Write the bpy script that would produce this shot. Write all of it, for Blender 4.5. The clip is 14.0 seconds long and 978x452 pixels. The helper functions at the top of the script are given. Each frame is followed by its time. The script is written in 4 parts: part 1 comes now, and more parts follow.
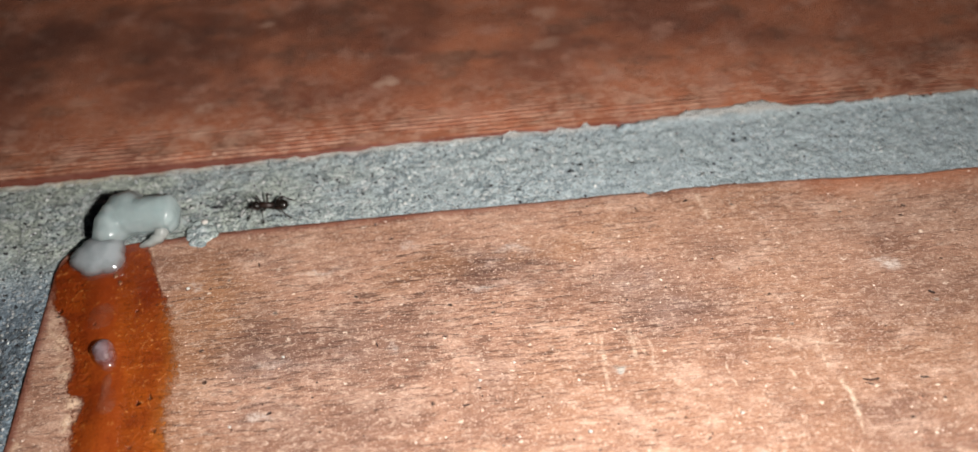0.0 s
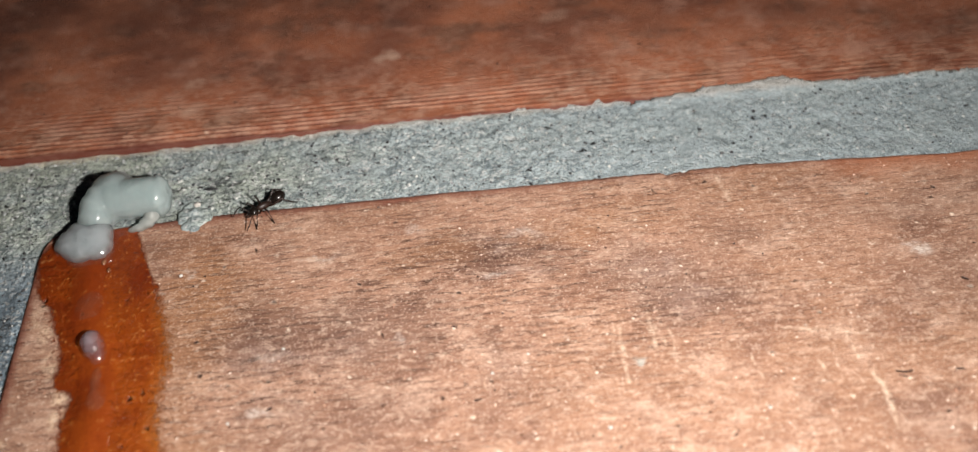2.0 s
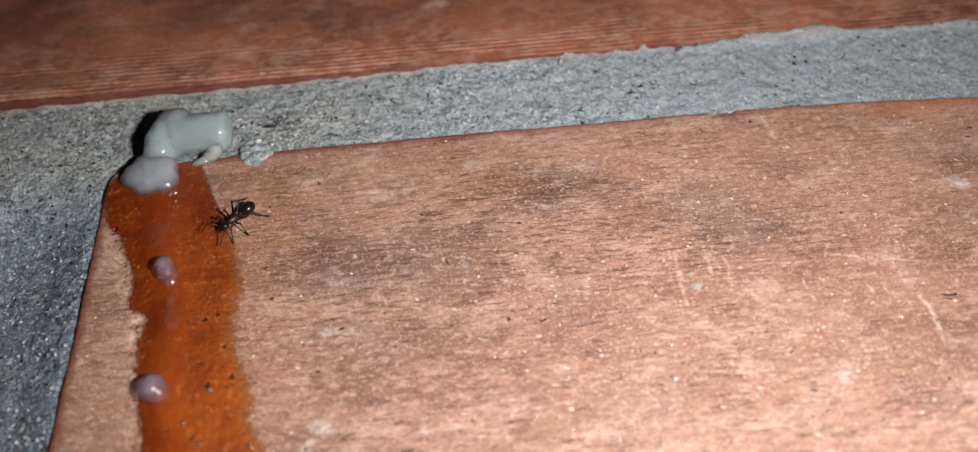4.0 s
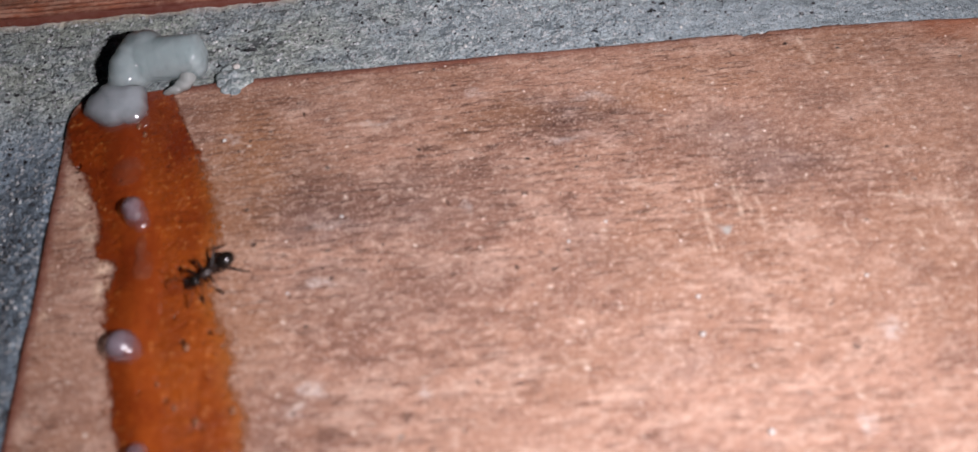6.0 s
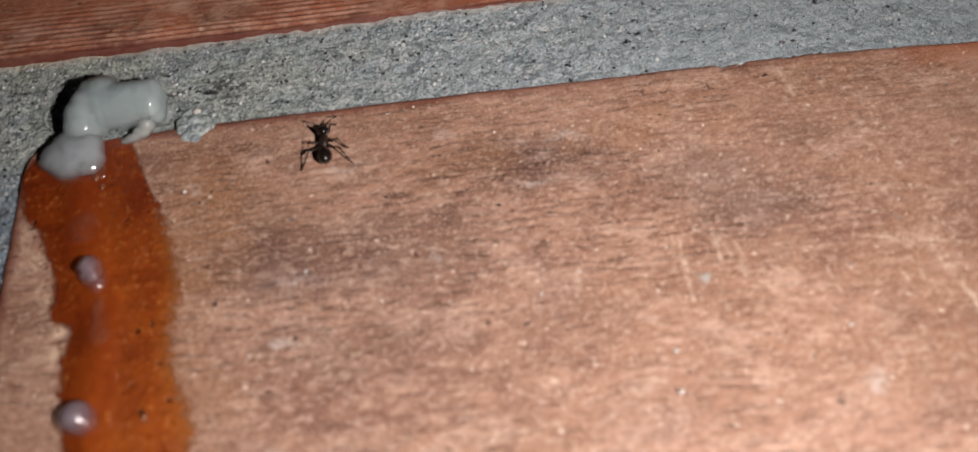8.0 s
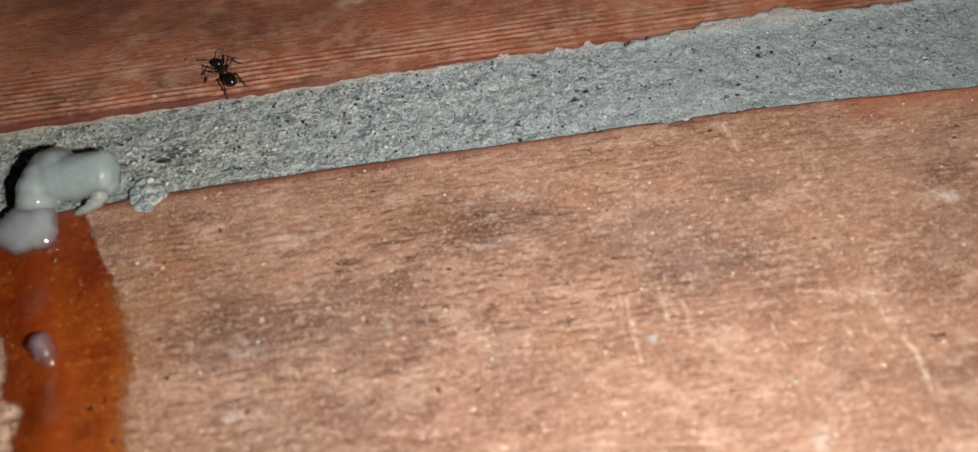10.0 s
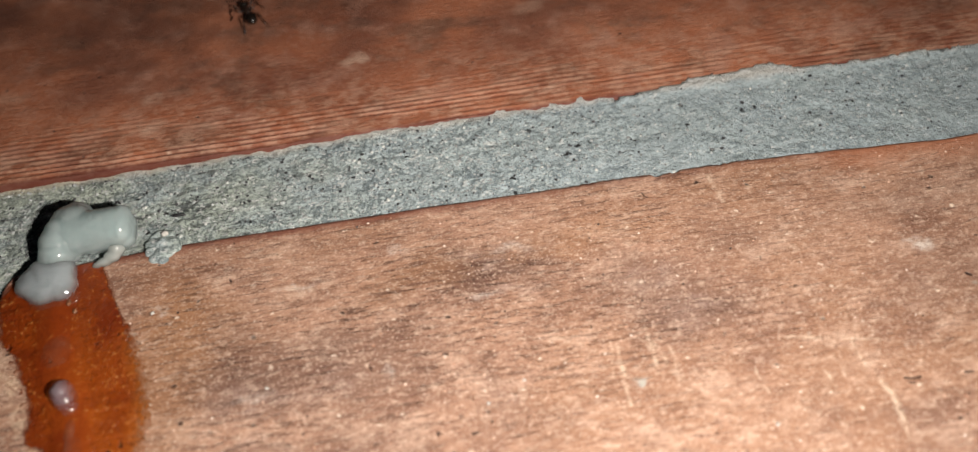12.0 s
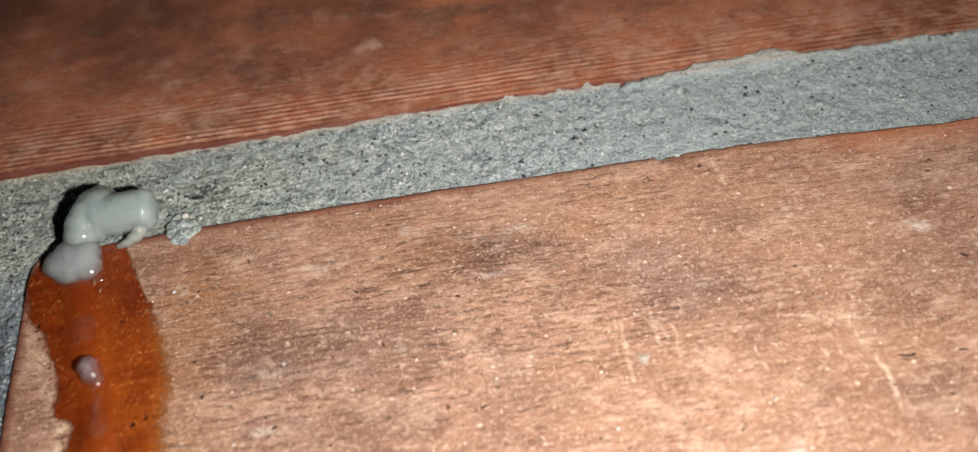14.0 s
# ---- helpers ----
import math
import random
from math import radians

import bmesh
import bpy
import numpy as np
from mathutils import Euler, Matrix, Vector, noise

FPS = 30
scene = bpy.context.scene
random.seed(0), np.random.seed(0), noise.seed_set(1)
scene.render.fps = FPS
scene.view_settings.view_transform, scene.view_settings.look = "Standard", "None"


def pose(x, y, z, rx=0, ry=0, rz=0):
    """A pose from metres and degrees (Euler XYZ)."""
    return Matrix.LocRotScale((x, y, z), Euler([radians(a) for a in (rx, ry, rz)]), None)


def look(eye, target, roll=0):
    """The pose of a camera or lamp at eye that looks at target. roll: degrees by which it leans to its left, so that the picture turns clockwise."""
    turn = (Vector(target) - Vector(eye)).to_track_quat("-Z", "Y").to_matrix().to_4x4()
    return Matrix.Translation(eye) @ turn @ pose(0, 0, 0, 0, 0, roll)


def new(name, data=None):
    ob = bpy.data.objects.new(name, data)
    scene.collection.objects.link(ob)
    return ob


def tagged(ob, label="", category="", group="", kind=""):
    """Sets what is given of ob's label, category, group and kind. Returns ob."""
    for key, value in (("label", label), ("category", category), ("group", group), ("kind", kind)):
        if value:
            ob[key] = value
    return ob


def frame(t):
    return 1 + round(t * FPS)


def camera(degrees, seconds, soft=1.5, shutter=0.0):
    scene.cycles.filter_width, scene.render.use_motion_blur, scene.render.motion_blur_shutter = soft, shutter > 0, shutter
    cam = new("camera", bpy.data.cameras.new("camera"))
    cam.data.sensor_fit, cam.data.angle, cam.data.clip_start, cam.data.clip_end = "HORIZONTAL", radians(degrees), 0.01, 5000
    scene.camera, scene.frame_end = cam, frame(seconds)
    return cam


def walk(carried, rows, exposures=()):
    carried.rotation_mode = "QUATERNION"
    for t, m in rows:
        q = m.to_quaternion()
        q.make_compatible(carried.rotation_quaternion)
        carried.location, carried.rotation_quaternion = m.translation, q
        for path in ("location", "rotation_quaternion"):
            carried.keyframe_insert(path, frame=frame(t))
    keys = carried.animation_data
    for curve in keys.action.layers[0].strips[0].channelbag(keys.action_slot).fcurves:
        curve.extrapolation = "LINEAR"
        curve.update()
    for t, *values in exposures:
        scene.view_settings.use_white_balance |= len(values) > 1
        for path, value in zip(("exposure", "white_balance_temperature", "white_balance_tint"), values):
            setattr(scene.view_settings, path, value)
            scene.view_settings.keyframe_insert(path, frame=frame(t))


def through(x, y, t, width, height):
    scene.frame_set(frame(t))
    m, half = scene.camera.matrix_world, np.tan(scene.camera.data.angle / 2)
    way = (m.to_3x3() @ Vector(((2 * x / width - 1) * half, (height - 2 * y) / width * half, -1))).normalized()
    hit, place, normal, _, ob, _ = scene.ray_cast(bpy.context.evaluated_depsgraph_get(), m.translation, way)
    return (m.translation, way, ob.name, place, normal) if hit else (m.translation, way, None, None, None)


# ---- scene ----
# One unit of the plan below is a centimetre; CM turns it into metres.
CM = 0.01

cam = camera(57.89, 14.0, soft=1.3, shutter=0.5)
cam.data.dof.use_dof = True
cam.data.dof.focus_distance = 0.068
cam.data.dof.aperture_fstop = 23.0
walk(cam, [
    (0.0, look((0.03585, -0.04908, 0.05613), (0.03635, -0.00189, 0.00000), -5.21)),
    (0.5, look((0.03590, -0.04908, 0.05631), (0.03643, -0.00163, 0.00000), -5.26)),
    (1.0, look((0.03552, -0.04899, 0.05559), (0.03627, -0.00249, 0.00000), -4.86)),
    (1.5, look((0.03495, -0.04768, 0.05451), (0.03598, -0.00331, 0.00000), -4.48)),
    (2.0, look((0.03429, -0.04603, 0.05381), (0.03546, -0.00350, 0.00000), -4.53)),
    (2.5, look((0.03382, -0.04468, 0.05321), (0.03511, -0.00362, 0.00000), -4.55)),
    (3.0, look((0.02992, -0.04929, 0.05339), (0.03167, -0.00822, 0.00000), -3.50)),
    (3.2, look((0.02914, -0.05059, 0.05382), (0.03119, -0.00892, 0.00000), -3.16)),
    (5.3, look((0.02800, -0.04742, 0.05074), (0.02997, -0.01186, 0.00000), -3.04)),
    (5.5, look((0.02845, -0.04600, 0.05031), (0.03008, -0.01227, 0.00000), -3.51)),
    (6.0, look((0.02812, -0.04551, 0.04854), (0.02958, -0.01457, 0.00000), -3.46)),
    (6.5, look((0.02695, -0.04618, 0.04811), (0.02850, -0.01707, 0.00000), -2.78)),
    (7.0, look((0.02739, -0.04558, 0.04744), (0.02860, -0.01733, 0.00000), -3.41)),
    (7.5, look((0.02870, -0.04322, 0.04813), (0.02994, -0.01410, 0.00000), -4.06)),
    (8.0, look((0.03049, -0.04122, 0.04872), (0.03191, -0.01099, 0.00000), -4.78)),
    (8.2, look((0.03103, -0.04074, 0.04903), (0.03237, -0.00995, 0.00000), -5.18)),
    (10.3, look((0.03333, -0.03942, 0.05165), (0.03613, -0.00545, 0.00000), -4.65)),
    (10.5, look((0.03260, -0.04033, 0.05245), (0.03548, -0.00503, 0.00000), -4.45)),
    (11.0, look((0.03356, -0.04037, 0.05434), (0.03672, -0.00178, 0.00000), -5.03)),
    (11.5, look((0.03330, -0.04108, 0.05468), (0.03637, -0.00208, 0.00000), -5.03)),
    (12.0, look((0.03390, -0.04040, 0.05406), (0.03671, -0.00228, 0.00000), -5.42)),
    (12.5, look((0.03382, -0.04045, 0.05438), (0.03653, -0.00244, 0.00000), -5.56)),
    (13.0, look((0.03388, -0.04101, 0.05503), (0.03630, -0.00229, 0.00000), -5.95)),
    (13.5, look((0.03379, -0.04088, 0.05488), (0.03607, -0.00296, -0.00000), -6.06)),
    (14.0, look((0.03419, -0.04179, 0.05567), (0.03582, -0.00380, 0.00000), -6.88)),
], exposures=[(0.0, 0.4, 6300, 11), (2.0, 0.40, 6430, 11), (2.6, 0.37, 6400, 11), (3.0, 0.19, 6380, 15), (5.5, 0.10, 5900, 20), (6.5, -0.15, 6060, 24), (7.5, -0.18, 6330, 21), (8.2, -0.11, 6470, 17), (10.5, 0.12, 6550, 11), (11.5, 0.3, 6600, 10), (14.0, 0.32, 6600, 10)])

# ---- light: a night-time room, lit by the small lamp beside the lens ----
world = bpy.data.worlds.new("night")
scene.world = world
world.use_nodes = True
world.node_tree.nodes["Background"].inputs[0].default_value = (0.5, 0.55, 0.7, 1)
world.node_tree.nodes["Background"].inputs[1].default_value = 0.004

flash = bpy.data.lights.new("flash_lamp", "AREA")
flash.shape, flash.size = "DISK", 0.004
flash.energy = 0.061
flash.spread = radians(155)
flash.color = (1.0, 0.93, 0.86)
flash_ob = new("flash_lamp", flash)
flash_ob.matrix_world = look((0.055, -0.050, 0.053), (0.024, -0.013, 0.0))


# ---- materials ----
class Nodes:
    """A small writer of node materials. Places are in centimetres of the object's own space."""

    def __init__(self, name, scale=100.0):
        self.mat = bpy.data.materials.new(name)
        self.mat.use_nodes = True
        self.tree = self.mat.node_tree
        self.bsdf = self.tree.nodes["Principled BSDF"]
        coord = self.tree.nodes.new("ShaderNodeTexCoord")
        self.place = self.vec("SCALE", coord.outputs["Object"], scale=scale)

    def put(self, socket, value):
        if isinstance(value, bpy.types.NodeSocket):
            self.tree.links.new(value, socket)
        elif isinstance(value, tuple) and len(value) == 3 and socket.type == "RGBA":
            socket.default_value = (*value, 1)
        else:
            socket.default_value = value

    def vec(self, op, a, b=None, scale=None):
        n = self.tree.nodes.new("ShaderNodeVectorMath")
        n.operation = op
        self.put(n.inputs[0], a)
        if b is not None:
            self.put(n.inputs[1], b)
        if scale is not None:
            self.put(n.inputs["Scale"], scale)
        return n.outputs["Value"] if op in ("DOT_PRODUCT", "LENGTH", "DISTANCE") else n.outputs["Vector"]

    def num(self, op, a, b=0.0, clamp=False):
        n = self.tree.nodes.new("ShaderNodeMath")
        n.operation, n.use_clamp = op, clamp
        self.put(n.inputs[0], a)
        self.put(n.inputs[1], b)
        return n.outputs[0]

    def noise(self, scale, detail=4.0, stretch=(1.0, 1.0, 1.0), rough=0.55, at=None, shift=0.0, colour=False):
        n = self.tree.nodes.new("ShaderNodeTexNoise")
        p = self.vec("MULTIPLY", at or self.place, stretch)
        if shift:
            p = self.vec("ADD", p, (shift, shift * 1.7, shift * 0.6))
        self.put(n.inputs["Vector"], p)
        n.inputs["Scale"].default_value, n.inputs["Detail"].default_value = scale, detail
        n.inputs["Roughness"].default_value = rough
        return n.outputs["Color" if colour else "Fac"]

    def cells(self, scale, stretch=(1.0, 1.0, 1.0), at=None):
        n = self.tree.nodes.new("ShaderNodeTexVoronoi")
        self.put(n.inputs["Vector"], self.vec("MULTIPLY", at or self.place, stretch))
        n.inputs["Scale"].default_value = scale
        return n.outputs["Distance"], n.outputs["Color"]

    def step(self, value, low, high, to0=0.0, to1=1.0):
        n = self.tree.nodes.new("ShaderNodeMapRange")
        n.interpolation_type = "SMOOTHSTEP"
        self.put(n.inputs["Value"], value)
        for key, v in (("From Min", low), ("From Max", high), ("To Min", to0), ("To Max", to1)):
            n.inputs[key].default_value = v
        return n.outputs["Result"]

    def mix(self, fac, a, b, blend="MIX"):
        n = self.tree.nodes.new("ShaderNodeMix")
        n.data_type, n.blend_type, n.clamp_factor = "RGBA", blend, True
        self.put(n.inputs[0], fac)
        self.put(n.inputs[6], a)
        self.put(n.inputs[7], b)
        return n.outputs[2]

    def bump(self, height, strength=0.5, distance=0.0001, under=None):
        n = self.tree.nodes.new("ShaderNodeBump")
        self.put(n.inputs["Height"], height)
        n.inputs["Strength"].default_value, n.inputs["Distance"].default_value = strength, distance
        if under is not None:
            self.put(n.inputs["Normal"], under)
        return n.outputs["Normal"]

    def set(self, **values):
        for key, value in values.items():
            self.put(self.bsdf.inputs[key.replace("_", " ")], value)
        return self.mat

    def rim(self):
        """Centimetres to the tile's nearest edge."""
        n = self.tree.nodes.new("ShaderNodeAttribute")
        n.attribute_name = "rim_distance"
        return n.outputs["Fac"]

    def line(self, a, b, width, wander):
        """1 along the line from a to b, fading at its sides."""
        ba = (b[0] - a[0], b[1] - a[1], 0.0)
        off = self.vec("SUBTRACT", wander, (a[0], a[1], 0.0))
        h = self.num("DIVIDE", self.vec("DOT_PRODUCT", off, ba), ba[0] ** 2 + ba[1] ** 2, True)
        along = self.vec("SCALE", ba, scale=h)
        return self.step(self.vec("DISTANCE", off, along), width * 0.25, width, 1.0, 0.0)

    def patch(self, centre, rx, ry, wander):
        """1 in the middle of an oval patch, fading to 0 at its rim."""
        off = self.vec("MULTIPLY", self.vec("SUBTRACT", wander, (*centre, 0.0)), (1 / rx, 1 / ry, 0.0))
        return self.step(self.vec("LENGTH", off), 0.15, 1.0, 1.0, 0.0)


def fired_clay(n, dust=1.0, seed=0.0, marks=1.0, dense=0.0):
    """Colour and height of drawn, fired clay: short cross-wise drag marks, mottles, pale dust with grain glints painted
    in, and pin holes.
    """
    mottle = n.noise(0.8, 6, (0.7, 1.1, 1), 0.6, shift=seed)
    worn = n.noise(1.3, 5, (0.6, 1.0, 1), 0.65, shift=seed + 11)
    drag = n.noise(6.0, 6, (0.55, 5.0, 1), 0.66, shift=seed + 3)
    dash = n.noise(15.0, 4, (0.75, 2.4, 1), 0.7, shift=seed + 5)
    grit = n.noise(48.0, 3, (0.8, 1.1, 1), 0.75, shift=seed)
    powder = n.noise(26.0, 4, (0.8, 1.2, 1), 0.75, shift=seed + 7)
    pale = tuple(a * (1 - dust) + b * dust for a, b in zip((0.43, 0.140, 0.064), (0.50, 0.283, 0.182)))
    deep = tuple(a * (1 - dust) + b * dust for a, b in zip((0.28, 0.086, 0.040), (0.34, 0.155, 0.092)))
    base = n.mix(n.step(mottle, 0.32, 0.66), deep, pale)
    cloud = n.noise(2.6, 6, (0.65, 1.1, 1), 0.68, shift=seed + 17)
    base = n.mix(n.step(cloud, 0.52, 0.34, 0.0, 0.75), base, tuple(v * (0.6 + 0.4 * dust) for v in (0.27, 0.125, 0.075)))
    much = n.step(worn, 0.36, 0.60, 0.70 * marks, 0.08 * marks)
    much = n.num("MAXIMUM", much, n.num("MULTIPLY", dense, 0.75))
    base = n.mix(n.num("MULTIPLY", n.step(drag, 0.52, 0.40), much), base, (0.20, 0.085, 0.050))
    thread = n.noise(4.0, 5, (0.5, 7.0, 1), 0.6, shift=seed + 41)
    lines = n.step(n.num("ABSOLUTE", n.num("SUBTRACT", thread, 0.47)), 0.003, 0.022, 1.0, 0.0)
    strewn = n.step(n.noise(2.4, 4, (0.7, 1.2, 1), shift=seed + 43), 0.50, 0.64, 0.0, 0.6 * marks)
    lines = n.num("MULTIPLY", lines, n.num("MAXIMUM", strewn, n.num("MULTIPLY", dense, 0.7)))
    base = n.mix(lines, base, (0.10, 0.042, 0.026))
    base = n.mix(n.num("MULTIPLY", n.step(dash, 0.49, 0.38), much), base, (0.13, 0.055, 0.034))
    base = n.mix(n.num("MULTIPLY", n.step(powder, 0.52, 0.60), 0.06 + 0.5 * dust), base, (0.68, 0.50, 0.385))
    film = n.noise(1.5, 5, (0.8, 1.1, 1), 0.6, shift=seed + 23)
    base = n.mix(n.num("MULTIPLY", n.step(film, 0.46, 0.66), n.num("MULTIPLY", n.num("SUBTRACT", 1.0, dense), 0.62 * dust)), base, (0.60, 0.385, 0.285))
    base = n.mix(n.step(grit, 0.43, 0.35, 0.0, 0.7 * max(marks, 0.3)), base, (0.10, 0.042, 0.028))
    base = n.mix(n.num("MULTIPLY", n.step(grit, 0.56, 0.62), 0.05 + 0.5 * dust), base, (0.82, 0.64, 0.52))
    shaky = n.vec("ADD", n.place, n.vec("SCALE", n.noise(30.0, 2, colour=True), scale=0.05))
    d, c = n.cells(10.0, (0.8, 1.2, 1), shaky)
    pick = n.vec("DOT_PRODUCT", c, (1.0, 0.0, 0.0))
    glint_speck = n.num("MULTIPLY", n.step(d, 0.06, 0.17, 1.0, 0.0), n.step(pick, 0.55, 0.8))
    base = n.mix(n.num("MULTIPLY", glint_speck, 0.15 + 0.8 * dust), base, (0.88, 0.70, 0.55))
    pick2 = n.vec("DOT_PRODUCT", c, (0.0, 1.0, 0.0))
    hole = n.num("MULTIPLY", n.step(d, 0.06, 0.17, 1.0, 0.0), n.step(pick2, 0.8, 0.92))
    base = n.mix(n.num("MULTIPLY", hole, 0.85), base, (0.04, 0.016, 0.012))
    height = n.num("ADD", n.num("MULTIPLY", drag, 0.7), n.num("MULTIPLY", dash, 0.7))
    height = n.num("ADD", height, n.num("MULTIPLY", grit, 0.45))
    height = n.num("ADD", height, n.num("MULTIPLY", glint_speck, 0.3))
    height = n.num("SUBTRACT", height, n.num("MULTIPLY", n.num("MAXIMUM", hole, lines), 0.8))
    return base, height


def wanderer(n, much=0.06, scale=5.0):
    shake = n.vec("SUBTRACT", n.noise(scale, 4, colour=True), (0.5, 0.5, 0.5))
    return n.vec("ADD", n.place, n.vec("SCALE", shake, scale=much * 2))


def clay_material(name="fired_clay", marked=False):
    n = Nodes(name)
    base, height = fired_clay(n, 0.07, 2.0, 0.10)
    if marked:
        blot = n.noise(1.2, 5, (0.8, 1.0, 1), 0.55, shift=31)
        base = n.mix(n.step(blot, 0.58, 0.34, 0.0, 0.48), base, (0.080, 0.029, 0.024))
        haze = n.noise(3.2, 5, (0.8, 1.0, 1), 0.6, shift=37)
        base = n.mix(n.step(haze, 0.50, 0.70, 0.0, 0.60), base, (0.45, 0.235, 0.165))
        # pale dust plus the ridges' pinkish highlights, painted paler towards the edge
        dusty = n.num("MULTIPLY", n.step(n.rim(), 0.1, 1.1, 0.5, 0.05), n.step(n.noise(9.0, 5, (0.8, 1.3, 1), 0.7, shift=51), 0.44, 0.62))
        base = n.mix(dusty, base, (0.60, 0.36, 0.25))
        far = wanderer(n, 1.1, 1.4)
        for centre, rx, ry, much in (((9.61, 1.86), 1.2, 0.5, 0.75),
                                     ((11.69, 1.85), 0.9, 0.4, 0.7),
                                     ((13.52, 1.88), 0.8, 0.4, 0.5),
                                     ((15.06, 1.22), 0.9, 0.3, 0.35),
                                     ((17.18, 0.98), 1.0, 0.35, 0.45),
                                     ((10.69, 1.20), 0.5, 0.2, 0.4),
                                     ((18.20, 0.44), 0.8, 0.25, 0.3)):
            base = n.mix(n.num("MULTIPLY", n.patch(centre, rx * 1.6, ry * 1.6, far), 0.7 * much), base, (0.055, 0.022, 0.016))
        near = wanderer(n, 0.16, 5.0)
        for centre, rx, ry, much in (((11.75, 2.00), 0.06, 0.05, 0.5),
                                     ((12.98, 0.86), 0.07, 0.05, 0.7),
                                     ((11.23, 0.45), 0.09, 0.07, 0.55),
                                     ((9.98, 1.03), 0.09, 0.06, 0.3),
                                     ((14.59, 1.24), 0.1, 0.05, 0.3),
                                     ((15.22, 0.35), 0.1, 0.06, 0.25),
                                     ((14.58, 0.20), 0.05, 0.04, 0.5),
                                     ((11.44, 0.15), 0.025, 0.02, 0.9),
                                     ((14.62, 1.75), 0.1, 0.06, 0.4), ((11.25, 0.75), 0.05, 0.04, 0.4), ((11.60, 0.34), 0.10, 0.06, 0.3)):
            base = n.mix(n.num("MULTIPLY", n.patch(centre, rx * 2.4, ry * 2.2, near), 0.85 * much), base, (0.62, 0.42, 0.31))
        # furrow shade and lit crests are put into the colour as well
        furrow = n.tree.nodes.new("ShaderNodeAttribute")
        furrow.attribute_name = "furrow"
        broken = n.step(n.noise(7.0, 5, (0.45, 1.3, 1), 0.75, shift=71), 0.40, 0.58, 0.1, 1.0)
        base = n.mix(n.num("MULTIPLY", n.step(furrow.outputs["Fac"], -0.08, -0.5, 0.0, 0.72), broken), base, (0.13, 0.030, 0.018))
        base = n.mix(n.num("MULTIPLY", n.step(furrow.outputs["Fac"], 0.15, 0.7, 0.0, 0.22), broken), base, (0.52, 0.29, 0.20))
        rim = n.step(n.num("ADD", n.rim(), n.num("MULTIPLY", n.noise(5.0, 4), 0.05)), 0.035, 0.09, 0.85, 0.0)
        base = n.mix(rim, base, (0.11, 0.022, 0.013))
    return n.set(Base_Color=base, Roughness=0.6, Normal=n.bump(height, 0.8, 0.00015))


